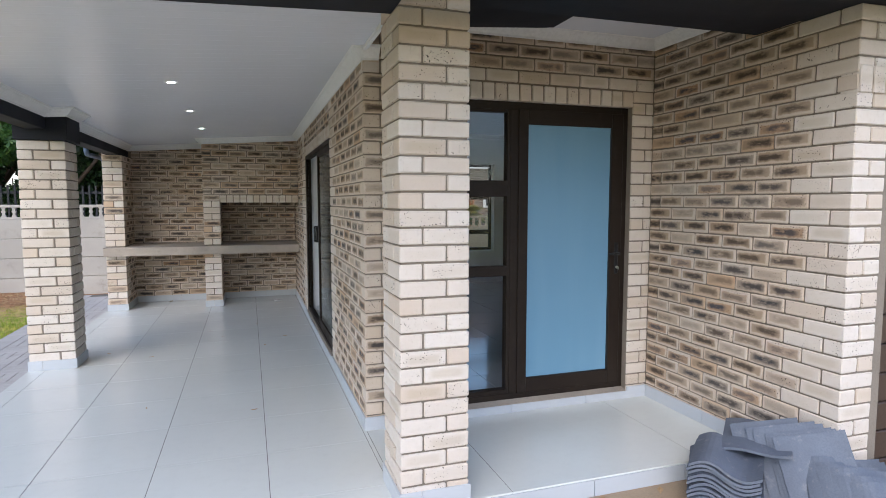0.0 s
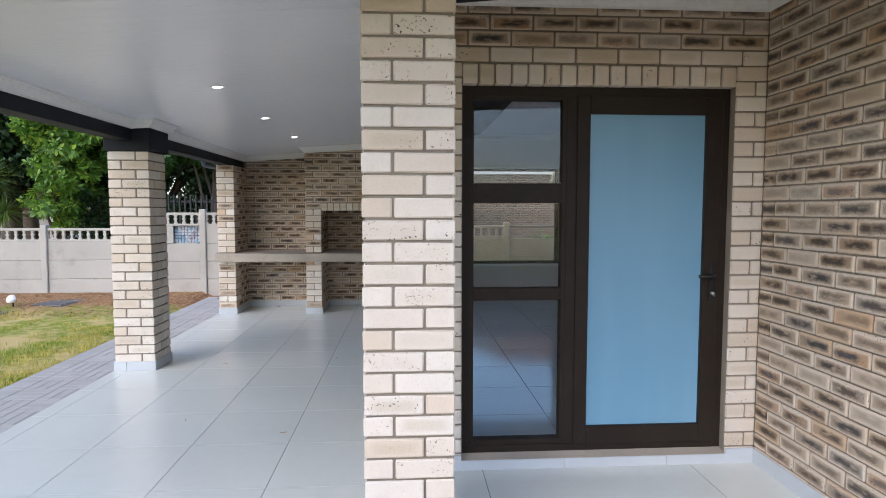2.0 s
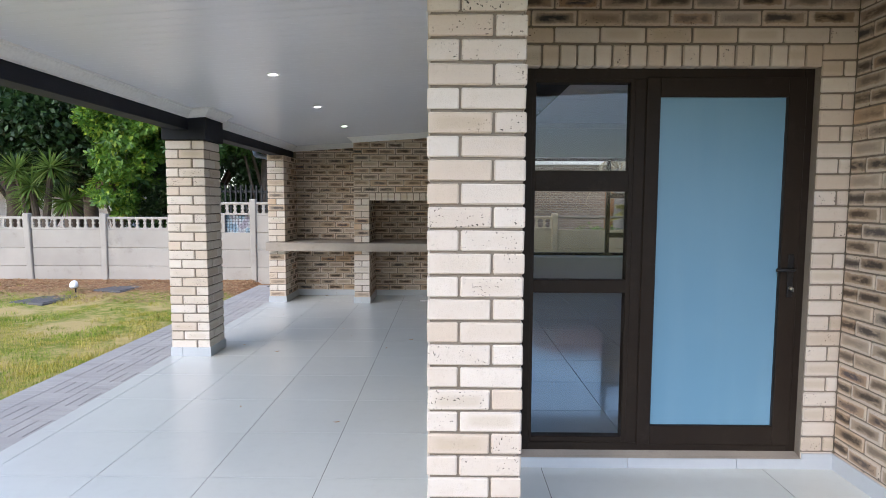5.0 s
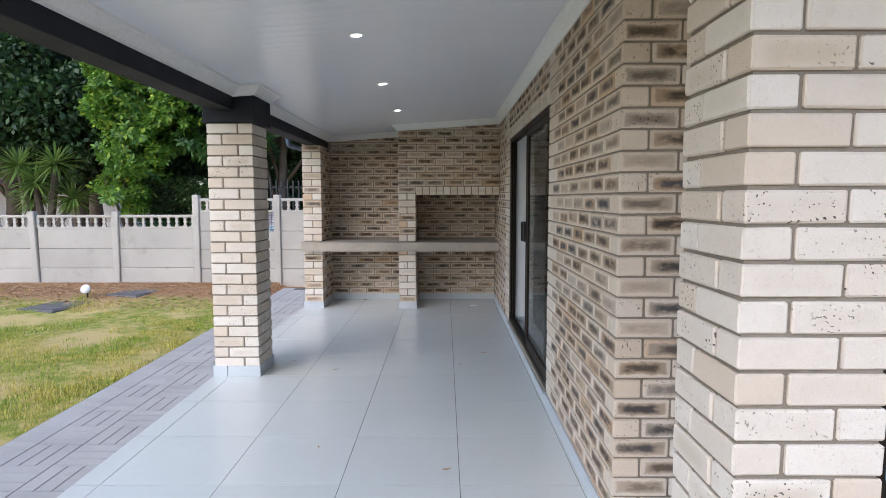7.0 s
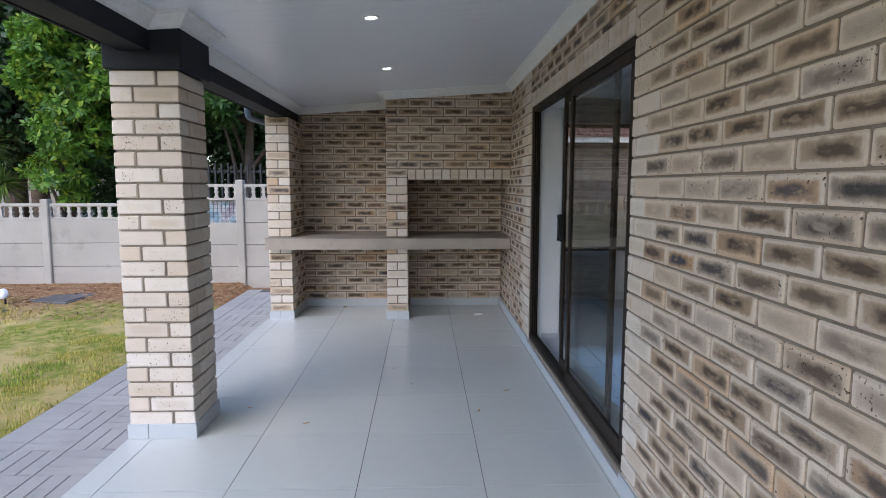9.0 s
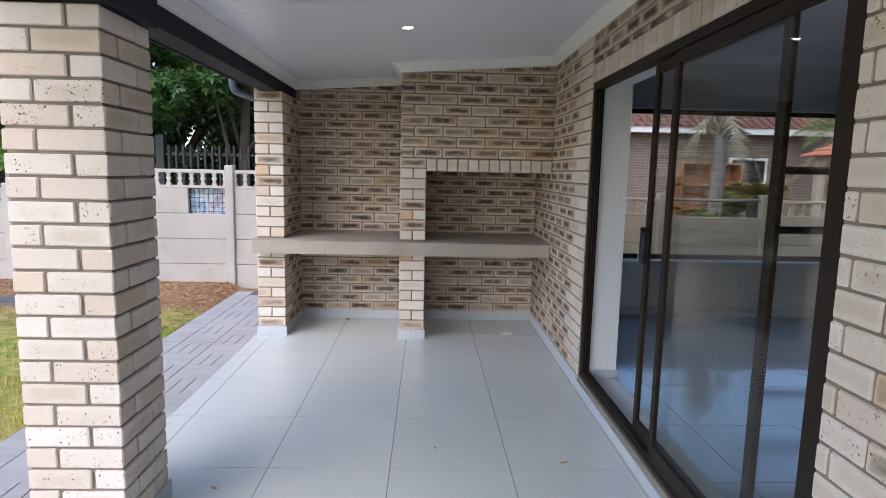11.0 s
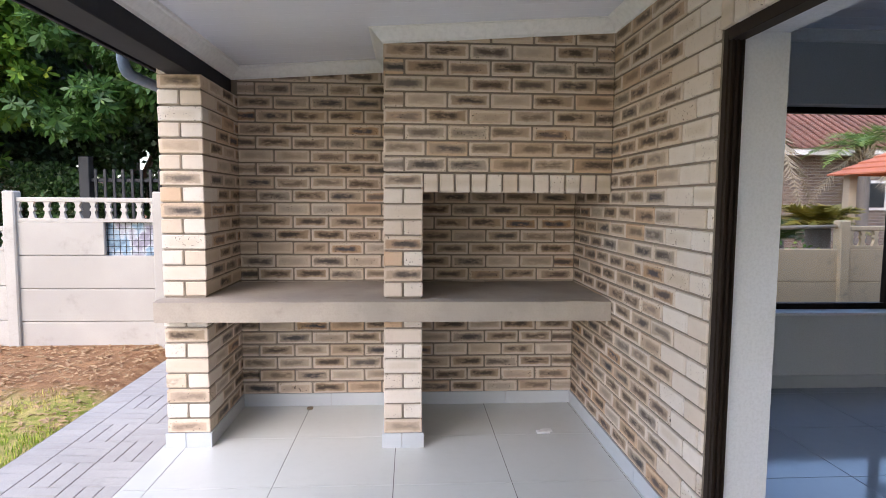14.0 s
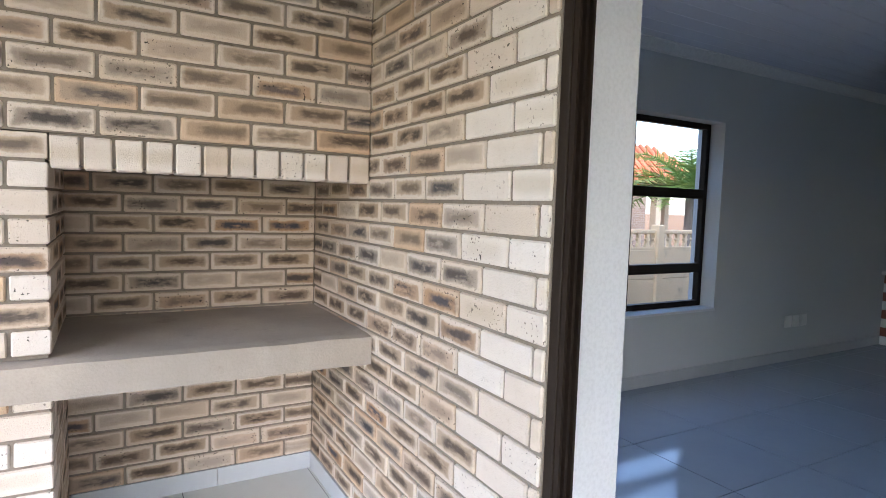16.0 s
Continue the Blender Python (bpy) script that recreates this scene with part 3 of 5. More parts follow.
part("door_sill", bm, M_SLAB, wall_entrance)

# ---- ceiling of the veranda: boards in one mesh ----
bm = bmesh.new()
y = FRONT_Y - 0.3
while y < BACK_Y:
    e = y + 0.1
    for a, b, dz in ((y, e - 0.002, 0.0), (e - 0.002, e, 0.0015)):
        vs = [bm.verts.new((x, yy, ceiling_z(x) + dz + up)) for up in (0, 0.03) for x, yy in ((-1.62, a), (WALL_X + 0.02, a), (WALL_X + 0.02, b), (-1.62, b))]
        for q in ((0, 1, 2, 3), (4, 5, 6, 7), (0, 1, 5, 4), (2, 3, 7, 6)):
            bm.faces.new([vs[i] for i in q])
    y = e
structure("ceiling", bm, M_PVC, "glossy white board ceiling, sloping down to the garden", "ceiling")
bm = bmesh.new()
box(bm, WALL_X + 0.02, EAST_X + 0.02, 2.87, DOOR_Y + 0.02, 2.60, 2.64)
structure("ceiling_recess", bm, M_PVC, "white ceiling over the entrance recess", "ceiling")

# ---- cornices ----
COVE = [(0.0, -0.072), (0.008, -0.072), (0.012, -0.060), (0.030, -0.045), (0.052, -0.022), (0.060, -0.010), (0.074, -0.008), (0.078, 0.004), (0.0, 0.004)]


def cove(name, pts):
    bm = sweep(bmesh.new(), COVE, pts)
    return structure(name, bm, M_COVE, "white moulded cornice between wall and ceiling", "cornice")


def cz(x, y, dz=0.0):
    return (x, y, ceiling_z(x) + dz)


P2X0, P2X1, P2Y0, P2Y1 = -1.722, -1.371, 5.935, 6.286
BEAM_IN = -1.50
CAP = 0.028
# round the ceiling: along the garden beam, round the pillar cap, braai wall, chimney breast and house wall
cove("cornice", [cz(BEAM_IN, FRONT_Y - 0.1), cz(BEAM_IN, P2Y0 - CAP), cz(P2X1 + CAP, P2Y0 - CAP), cz(P2X1 + CAP, P2Y1 + CAP), cz(BEAM_IN, P2Y1 + CAP), cz(BEAM_IN, BACK_Y),
                 cz(-0.49, BACK_Y), cz(-0.49, 8.75), cz(WALL_X, 8.75), cz(WALL_X, DOOR_Y), cz(WALL_X + 0.10, DOOR_Y)])
cove("cornice_recess", [(WALL_X + 0.1, DOOR_Y, 2.606), (EAST_X, DOOR_Y, 2.606), (EAST_X, 2.87, 2.606)])

# ---- beams, caps, eaves, roof ----
beam = thing("beam", "charcoal-painted roof beam on the brick pillars", "beam", kind="structure")
part("beam_side", boxed(BEAM_IN - 0.15, BEAM_IN, FRONT_Y, BACK_Y - 0.004, 2.06, 2.26, 0.004), M_CHAR, beam)
bm = bmesh.new()
sweep(bm, [(0.0, 0.0), (0.0, 0.26), (-0.30, 0.26), (-0.30, 0.0)], [(-1.9, 2.56, 2.20), (0.742, 2.56, 2.318)])
sweep(bm, [(0.0, 0.0), (0.0, 0.20), (-0.30, 0.20), (-0.30, 0.0)], [(0.744, 2.56, 2.390), (EAST_X - 0.002, 2.56, 2.412)])
part("beam_front", bm, M_CHAR, beam)
for y0, y1 in ((P2Y0, P2Y1),):
    part("beam_cap", boxed(P2X0 - CAP * 0.6, P2X1 + CAP, y0 - CAP, y1 + CAP, 1.972, 2.215, 0.005), M_CHAR, beam)
bm = bmesh.new()
sweep(bm, [(0.0, 0.0), (0.0, 0.03), (0.78, 0.03), (0.78, 0.0)], [(-1.9, 2.558, 2.215), (6.5, 2.558, 2.545)])
part("soffit_front", bm, M_CHAR, beam)
structure("bulkhead", boxed(WALL_X - 0.004, WALL_X + 0.018, 2.87, DOOR_Y - 0.0005, 2.36, 2.62), M_COVE, "white bulkhead between veranda and recess ceilings", "bulkhead")
eave = thing("eave", "dark fascia board with a black box gutter under the roof edge", "eave", kind="structure")
part("soffit", boxed(-1.79, BEAM_IN - 0.152, FRONT_Y, 9.66, 2.13, 2.145), M_CHAR, eave)
part("fascia", boxed(-1.81, -1.791, 1.78, 9.68, 2.115, 2.32, 0.003), M_CHAR, eave)
bm = bmesh.new()
sweep(bm, [(0.0, 0.10), (0.0, 0.0), (-0.08, 0.0), (-0.095, 0.03), (-0.095, 0.11), (-0.102, 0.11), (-0.102, 0.028), (-0.084, -0.006), (0.006, -0.006), (0.006, 0.10)], [(-1.818, 1.78, 2.17), (-1.818, 9.68, 2.17)])
part("gutter", bm, M_GUTTER, eave)
pipe_thing = thing("downpipe", "grey-blue corrugated downpipe bend under the gutter", "downpipe", (-1.95, 9.2, -0.1))
pp = [(-1.87, 8.80, 2.168), (-1.87, 8.803, 2.13), (-1.87, 8.82, 2.095), (-1.87, 8.85, 2.072), (-1.868, 8.90, 2.063), (-1.86, 9.15, 2.063), (-1.85, 9.50, 2.063), (-1.84, 9.60, 2.03), (-1.84, 9.64, 1.96), (-1.84, 9.66, 1.85), (-1.84, 9.66, -0.10)]
dense = []
for a, b in zip(pp, pp[1:]):
    n = 5
    dense += [tuple(Vector(a).lerp(Vector(b), k / n)) for k in range(n)]
dense.append(pp[-1])
part("pipe", tube(bmesh.new(), dense, [0.029 + (0.003 if i % 2 else 0) for i in range(len(dense))], 14), M_PIPE, pipe_thing, "", True)
bm = bmesh.new()
sweep(bm, [(0, 0), (0, 0.05), (7.75, 0.05), (7.75, 0.0)], [(-1.93, 9.75, 2.335), (6.0, 9.75, 2.865)])
structure("roof", bm, M_CHAR, "low-pitched dark roof sheet over veranda and house", "roof")

# ---- pillars ----
def pillar(name, x0, y0, z_top, label, step, zbase, base=0.0, w=0.351, long=0.230):
    p = thing(name, label, "pillar", (x0 + w / 2, y0 + w / 2, base), "veranda pillars")
    core = part("mortar_core", boxed(x0 + 0.009, x0 + w - 0.009, y0 + 0.009, y0 + w - 0.009, base, z_top - 0.002), M_MORTAR, p)
    k = 0
    holder = core
    while zbase + k * step < z_top - 0.02:
        lo = zbase + k * step
        hi = min(lo + step - JOINT, z_top)
        lo = max(lo, base)
        if hi - lo < 0.02:
            k += 1
            continue
        zc, hh = (lo + hi) / 2, hi - lo
        for q in range(4):
            # pinwheel of four stretchers, mirrored in every second course
            a = q * math.pi / 2
            cx, cy = (-w / 2 + long / 2 + 0.001, -w / 2 + BD / 2)
            if k % 2 == 0:
                cx = -cx
            v = Vector((cx, cy)).to_3d()
            v.rotate(Euler((0, 0, a)))
            ob = lay(holder, (0, 0, 0), a, long, hh, BD + 0.004, M_CREAM)
            ob.matrix_basis = Matrix.Translation((x0 + w / 2 + v.x, y0 + w / 2 + v.y, zc)) @ ob.matrix_basis
            ob.parent = None
            hang(ob, p)
        k += 1
    t = ST
    for a, b, c, d in ((x0 - t, x0 + 0.10, y0 - t, y0), (x0 + 0.103, x0 + w + t, y0 - t, y0), (x0 - t, x0 + w + t, y0 + w, y0 + w + t), (x0 - t, x0, y0, y0 + w), (x0 + w, x0 + w + t, y0, y0 + w)):
        part("plinth_tile", boxed(a, b, c, d, 0.0, SK, 0.0012), M_SKIRT, p)
    return p


pillar("brick_pillar", 0.744, FRONT_Y, 2.388, "square cream face-brick pillar with speckled bricks at the entrance recess", 0.0819, -0.049, 0.0, 0.340, 0.222)
pillar("brick_pillar", P2X0, P2Y0, 1.972, "square cream face-brick pillar with a tiled plinth at the lawn", 0.0827, -0.0084)

# ---- brickwork of the setting ----
# house wall, seen from the veranda: way runs towards the entrance
L_W = BACK_Y - DOOR_Y
face(wall_west, (WALL_X, BACK_Y), (0, -1), BACK_Y - SD[1], 0.0, 2.34, plain=(0.0, 0.37), step=FAR_COURSE, zbase=FAR_Z0)
face(wall_west, (WALL_X, SD[0]), (0, -1), SD[0] - DOOR_Y, 0.0, 2.34, odd=0, plain=(0.21, 0.0), corner=(None, 1), from_end=True)
face(wall_west, (WALL_X, SD[1]), (0, -1), SD[1] - SD[0], SD[3] + 0.108, 2.34, odd=1)
soldiers(wall_west, (WALL_X, SD[1]), (0, -1), SD[1] - SD[0], SD[3] - 0.002, SD[3] + 0.103)
face(wall_entrance, (WALL_X, DOOR_Y), (1, 0), FD[0] - WALL_X, 0.0, 2.24, plain=(0.0, 0.2), corner=(0, None))
face(wall_entrance, (FD[1], DOOR_Y), (1, 0), EAST_X - FD[1], 0.0, 2.24, odd=0, plain=(0.3, 0.0))
face(wall_entrance, (WALL_X, DOOR_Y), (1, 0), EAST_X - WALL_X, 2.244, 2.62, odd=1, plain_rows=(0,), zbase=2.247, step=0.0845)
soldiers(wall_entrance, (FD[0], DOOR_Y), (1, 0), FD[1] - FD[0], FD[3] - 0.002, FD[3] + 0.103)
face(wall_east, (EAST_X, DOOR_Y), (0, -1), DOOR_Y - FACE_Y, -0.12, 2.62, odd=1, plain=(0.0, 0.34), corner=(None, 1), from_end=True)
face(wall_east, (EAST_X, FACE_Y), (1, 0), 0.22, -0.12, 2.62, plain=(0.3, 0.3), corner=(0, None))
face(wall_braai, (-1.70 + 0.235, BACK_Y), (1, 0), WALL_X + 1.465, 0.0, 2.34, odd=1, step=FAR_COURSE, zbase=FAR_Z0)

# ---- braai: side wall, middle pier, chimney breast, slab ----
def pier(name, x0, x1, y0, y1, z0, z1, label, material):
    p = thing(name, label, "brick pier", ((x0 + x1) / 2, y0, z0))
    part("mortar_core", boxed(x0 + 0.009, x1 - 0.009, y0 + 0.009, y1, z0, z1 - 0.002), M_MORTAR, p)
    k = 0
    w = x1 - x0
    side = BRNG.random()
    while FAR_Z0 + k * FAR_COURSE < z1 - 0.02:
        lo, hi = max(FAR_Z0 + k * FAR_COURSE, z0), min(FAR_Z0 + (k + 1) * FAR_COURSE - JOINT, z1)
        if hi - lo > 0.02:
            zc, hh = (lo + hi) / 2, hi - lo
            rows = []
            if k % 2:
                rows.append((x0 + w / 2, y0 + BD / 2, 0.0, w, M_FLASH if material == "mixed" and BRNG.random() < 0.65 else M_CREAM))
                first = y0 + BD + JOINT
            else:
                h = (w - JOINT) / 2
                rows.append((x0 + h / 2, y0 + BL / 2, math.pi / 2, BL, M_FLASH if BRNG.random() < 0.35 else M_CREAM))
                rows.append((x1 - h / 2, y0 + BL / 2, math.pi / 2, BL, M_CREAM))
                first = y0 + BL + JOINT
            while first < y1 - 0.03:
                e = min(first + BL, y1)
                h = (w - JOINT) / 2
                for cx in (x0 + h / 2, x1 - h / 2):
                    rows.append((cx, (first + e) / 2, math.pi / 2, e - first, M_FLASH))
                first = e + JOINT
            for cx, cy, turn, length, mt in rows:
                dep = (w - JOINT) / 2 if turn else BD
                ob = lay(p, (cx, cy, zc), turn, length, hh, dep, mt)
                hang(ob, p)
        k += 1
    return p


SLAB0, SLAB1 = 0.735, 0.850
side_low = pier("braai_side_wall", -1.700, -1.465, 8.80, BACK_Y + 0.2, 0.0, SLAB0, "narrow face-brick side wall of the barbecue under the slab", "mixed")
side_top = pier("braai_side_wall", -1.700, -1.465, 8.80, BACK_Y + 0.2, SLAB1, 2.06, "narrow face-brick side wall of the barbecue above the slab", "mixed")
part("top_bricks", boxed(-1.700, BEAM_IN - 0.152, 8.80, BACK_Y + 0.2, 2.062, 2.19, 0.004), M_CREAM, side_top)
mid_low = pier("braai_pier", -0.490, -0.275, 8.75, BACK_Y, 0.0, SLAB0, "slim face-brick pier carrying the barbecue slab", "mixed")
mid_top = pier("braai_pier", -0.490, -0.275, 8.75, BACK_Y, SLAB1, 1.544, "slim face-brick pier beside the fire opening", "mixed")
for p, x0, x1, y0 in ((side_low, -1.700, -1.465, 8.80), (mid_low, -0.490, -0.275, 8.75)):
    xm = x0 + 0.1
    part("plinth_tile", boxed(x0 - ST, xm, y0 - ST, y0, 0, SK, 0.0012), M_SKIRT, p)
    part("plinth_tile", boxed(xm + 0.003, x1 + ST, y0 - ST, y0, 0, SK, 0.0012), M_SKIRT, p)
    part("plinth_tile", boxed(x1, x1 + ST, y0 + 0.001, BACK_Y - ST - 0.001, 0, SK, 0.0012), M_SKIRT, p)
    if x0 > -1:
        part("plinth_tile", boxed(x0 - ST, x0, y0 + 0.001, BACK_Y - ST - 0.001, 0, SK, 0.0012), M_SKIRT, p)

bm = bmesh.new()
bmesh.ops.create_grid(bm, x_segments=60, y_segments=18, size=0.5)
for v in bm.verts:
    x, yy = -1.705 + (v.co.x + 0.5) * (WALL_X + 1.70), 8.68 + (v.co.y + 0.5) * (BACK_Y - 8.68)
    edge = 1.0 if v.co.y < -0.49 else 0.0
    v.co = Vector((x, yy + edge * 0.004 * noise.noise(Vector((x * 9, 0, 1))), SLAB1 + 0.004 * noise.noise(Vector((x * 6, yy * 6, 0))) - edge * 0.006))
ext = bmesh.ops.extrude_face_region(bm, geom=bm.faces[:])
for v in ext["geom"]:
    if isinstance(v, bmesh.types.BMVert):
        v.co.z = SLAB0 + 0.002 * noise.noise(v.co * 8)
slab = part("braai_slab", bm, M_SLAB)
tagged(slab, "rough-cast grey-beige concrete shelf slab across the barbecue", "concrete slab")

chim = thing("chimney_breast", "flashed face-brick chimney breast over the fire opening with a soldier-brick lintel", "chimney breast", (0.14, 8.75, 1.44))
part("mortar_core", boxed(-0.481, WALL_X + 0.004, 8.759, BACK_Y + 0.004, 1.548, 2.45), M_MORTAR, chim)
part("lintel_core", boxed(-0.272, WALL_X + 0.004, 8.758, 8.85, 1.452, 1.546), M_MORTAR, chim)


def lay_thing(fn, parent, *args, **kw):
    before = set(parent.children)
    fn(parent, *args, **kw)
    for ob in parent.children:
        if ob not in before:
            hang(ob, parent)


lay_thing(face, chim, (-0.49, 8.75), (1, 0), WALL_X + 0.49, 1.546, 2.40, odd=1, zbase=FAR_Z0, step=FAR_COURSE)
lay_thing(soldiers, chim, (-0.275, 8.75), (1, 0), WALL_X + 0.275, 1.440, 1.541, 0.006)
lay_thing(face, chim, (-0.49, BACK_Y), (0, -1), BACK_Y - 8.75 - 0.118, 1.546, 2.30, odd=1, zbase=FAR_Z0, step=FAR_COURSE)

# ---- downlights ----
def downlight(y):
    x = -0.40
    z = ceiling_z(x)
    d = thing("downlight", "small round white recessed downlight, switched on", "downlight", (x, y, z), "ceiling downlights")
    tilt = Matrix.Translation((x, y, z)) @ Matrix.Rotation(-math.atan(0.066), 4, "Y")
    bm = bmesh.new()
    pr = [(0.030, -0.002), (0.034, -0.006), (0.043, -0.006), (0.047, -0.001), (0.047, 0.004), (0.030, 0.004)]
    rings = [[bm.verts.new((math.cos(a) * r, math.sin(a) * r, h)) for r, h in pr] for a in (2 * math.pi * k / 28 for k in range(28))]
    for i in range(28):
        for j in range(len(pr)):
            bm.faces.new((rings[i][j], rings[i][(j + 1) % 6], rings[(i + 1) % 28][(j + 1) % 6], rings[(i + 1) % 28][j]))
    bm.transform(tilt)
    part("bezel", bm, M_WHITEPL, d, "", True)
    bm = bmesh.new()
    bmesh.ops.create_cone(bm, cap_ends=True, segments=24, radius1=0.026, radius2=0.030, depth=0.005, matrix=Matrix.Translation((0, 0, -0.0005)))
    bm.transform(tilt)
    part("lamp", bm, M_LAMP, d, "glowing lamp face")


for yy in (4.79, 6.17, 7.57):
    downlight(yy)


# ---- entrance door ----
def ring(bm, x0, x1, z0, z1, y0, y1, w, bev=0.002):
    """An upright rectangular frame of bar width w."""
    ws = w if isinstance(w, tuple) else (w, w, w, w)
    box(bm, x0, x0 + ws[0], y0, y1, z0, z1, bev)
    box(bm, x1 - ws[1], x1, y0, y1, z0, z1, bev)
    box(bm, x0 + ws[0], x1 - ws[1], y0, y1, z1 - ws[2], z1, bev)
    box(bm, x0 + ws[0], x1 - ws[1], y0, y1, z0, z0 + ws[3], bev)
    return bm


door_1 = thing("door_1", "dark bronze aluminium entrance door with blue frosted glass and a glazed sidelight", "door", (1.97, 3.85, FD[2]), kind="structure")
FY0, FY1 = DOOR_Y + 0.055, DOOR_Y + 0.125
bm = ring(bmesh.new(), FD[0], FD[1], FD[2] - 0.015, FD[3], FY0, FY1, (0.055, 0.055, 0.055, 0.045))
box(bm, 1.795, 1.86, FY0, FY1, FD[2] + 0.03, FD[3] - 0.055, 0.002)
part("frame", bm, M_BRONZE, door_1)
leaf = part("door_leaf", ring(bmesh.new(), 1.852, 2.683, FD[2] + 0.025, FD[3] - 0.048, FY0 - 0.012, FY1 - 0.02, (0.072, 0.092, 0.10, 0.105), 0.003), M_BRONZE, door_1)
part("bead", ring(bmesh.new(), 1.918, 2.595, 0.208, 1.992, FY0 - 0.004, FY0 + 0.02, 0.010), M_HANDLE, leaf)
part("frosted_pane", boxed(1.922, 2.592, FY0 + 0.006, FY0 + 0.016, 0.212, 1.988), M_FROST, leaf, "blue frosted glass pane")
bm = boxed(2.625, 2.655, FY0 - 0.024, FY0 - 0.012, 0.93, 1.16, 0.004)
bx = part("handle_plate", bm, M_HANDLE, leaf)
bm = tube(bmesh.new(), [(2.64, FY0 - 0.02, 1.082), (2.64, FY0 - 0.055, 1.082), (2.632, FY0 - 0.065, 1.082), (2.54, FY0 - 0.065, 1.080)], [0.009, 0.009, 0.0095, 0.008], 10)
part("lever_handle", bm, M_HANDLE, leaf, "black lever handle", True)
bm = bmesh.new()
bmesh.ops.create_cone(bm, cap_ends=True, segments=16, radius1=0.010, radius2=0.009, depth=0.014, matrix=Matrix.Translation((2.64, FY0 - 0.028, 0.98)) @ Matrix.Rotation(math.pi / 2, 4, "X"))
box(bm, 2.6385, 2.6415, FY0 - 0.055, FY0 - 0.03, 0.965, 0.985, 0.0005)
part("lock_cylinder", bm, M_STEEL, leaf, "steel lock cylinder with a key in it")
side = part("sidelight_frame", ring(bmesh.new(), 1.258, 1.797, FD[2] + 0.03, FD[3] - 0.053, FY0 + 0.004, FY1 - 0.006, (0.02, 0.025, 0.02, 0.03)), M_BRONZE, door_1)
bm = boxed(1.276, 1.774, FY0 + 0.003, FY1 - 0.005, 1.49, 1.60, 0.003)
box(bm, 1.276, 1.774, FY0 + 0.003, FY1 - 0.005, 0.945, 1.015, 0.003)
part("transom", bm, M_BRONZE, side)
for z0, z1 in ((0.15, 0.94), (1.02, 1.485), (1.605, 2.06)):
    g = part("pane", boxed(1.272, 1.776, FY0 + 0.028, FY0 + 0.033, z0 - 0.01, z1 + 0.01), M_GLASS, side)
    g.visible_shadow = False

# ---- sliding door, partly open ----
door_2 = thing("door_2", "dark bronze aluminium sliding glass door, standing partly open", "sliding door", (0.84, 6.47, SD[2]), kind="structure")


def ring_y(bm, x0, x1, y0, y1, z0, z1, w, bev=0.002):
    ws = w if isinstance(w, tuple) else (w, w, w, w)
    box(bm, x0, x1, y0, y0 + ws[0], z0, z1, bev)
    box(bm, x0, x1, y1 - ws[1], y1, z0, z1, bev)
    box(bm, x0, x1, y0 + ws[0], y1 - ws[1], z1 - ws[2], z1, bev)
    box(bm, x0, x1, y0 + ws[0], y1 - ws[1], z0, z0 + ws[3], bev)
    return bm


SX = WALL_X + 0.014
bm = ring_y(bmesh.new(), SX, SX + 0.060, SD[0], SD[1], SD[2] - 0.01, SD[3], (0.04, 0.034, 0.045, 0.022))
for k in (0.010, 0.030, 0.050):
    box(bm, SX + k - 0.004, SX + k + 0.004, SD[0] + 0.046, SD[1] - 0.046, SD[2] + 0.0125, SD[2] + 0.028)
    box(bm, SX + k - 0.004, SX + k + 0.004, SD[1] - 0.05, SD[1] - 0.0345, SD[2] + 0.03, SD[3] - 0.046)
part("frame", bm, M_BRONZE, door_2)
Z_A, Z_B = SD[2] + 0.022, SD[3] - 0.048
slide = part("sliding_leaf", ring_y(bmesh.new(), SX + 0.036, SX + 0.056, 5.67, 6.735, Z_A + 0.006, Z_B, (0.05, 0.042, 0.05, 0.07)), M_BRONZE, door_2)
g = part("pane", boxed(SX + 0.044, SX + 0.049, 5.71, 6.70, Z_A + 0.07, Z_B - 0.045), M_GLASS, slide)
g.visible_shadow = False
fixed = part("fixed_leaf", ring_y(bmesh.new(), SX + 0.006, SX + 0.026, 5.344, 6.445, Z_A + 0.006, Z_B, (0.06, 0.042, 0.05, 0.07)), M_BRONZE, door_2)
g = part("pane", boxed(SX + 0.014, SX + 0.019, 5.40, 6.41, Z_A + 0.07, Z_B - 0.045), M_GLASS, fixed)
g.visible_shadow = False
bm = boxed(SX + 0.010, SX + 0.0365, 6.685, 6.735, 1.005, 1.185, 0.004)
part("lock_case", bm, M_HANDLE, slide)
bow = [(0.02, 6.69, 1.02), (-0.005, 6.675, 1.02), (-0.012, 6.64, 1.022), (-0.014, 6.612, 1.03), (-0.015, 6.605, 1.10), (-0.014, 6.612, 1.168), (-0.012, 6.64, 1.178), (-0.005, 6.675, 1.18), (0.02, 6.69, 1.18)]
bm = tube(bmesh.new(), [(SX + x, y, z) for x, y, z in bow], [0.009] * 9, 8)
part("pull_handle", bm, M_HANDLE, slide, "black bow pull handle", True)
KY = 6.735
bm = boxed(SX + 0.014, SX + 0.030, KY, KY + 0.008, 1.085, 1.091, 0.001)
box(bm, SX + 0.020, SX + 0.024, KY + 0.003, KY + 0.043, 1.083, 1.093, 0.001)
box(bm, SX + 0.020, SX + 0.023, KY + 0.028, KY + 0.050, 1.072, 1.102, 0.002)
box(bm, SX + 0.020, SX + 0.023, KY + 0.034, KY + 0.044, 1.005, 1.066, 0.002)
box(bm, SX + 0.0235, SX + 0.0265, KY + 0.020, KY + 0.030, 1.02, 1.07, 0.002)
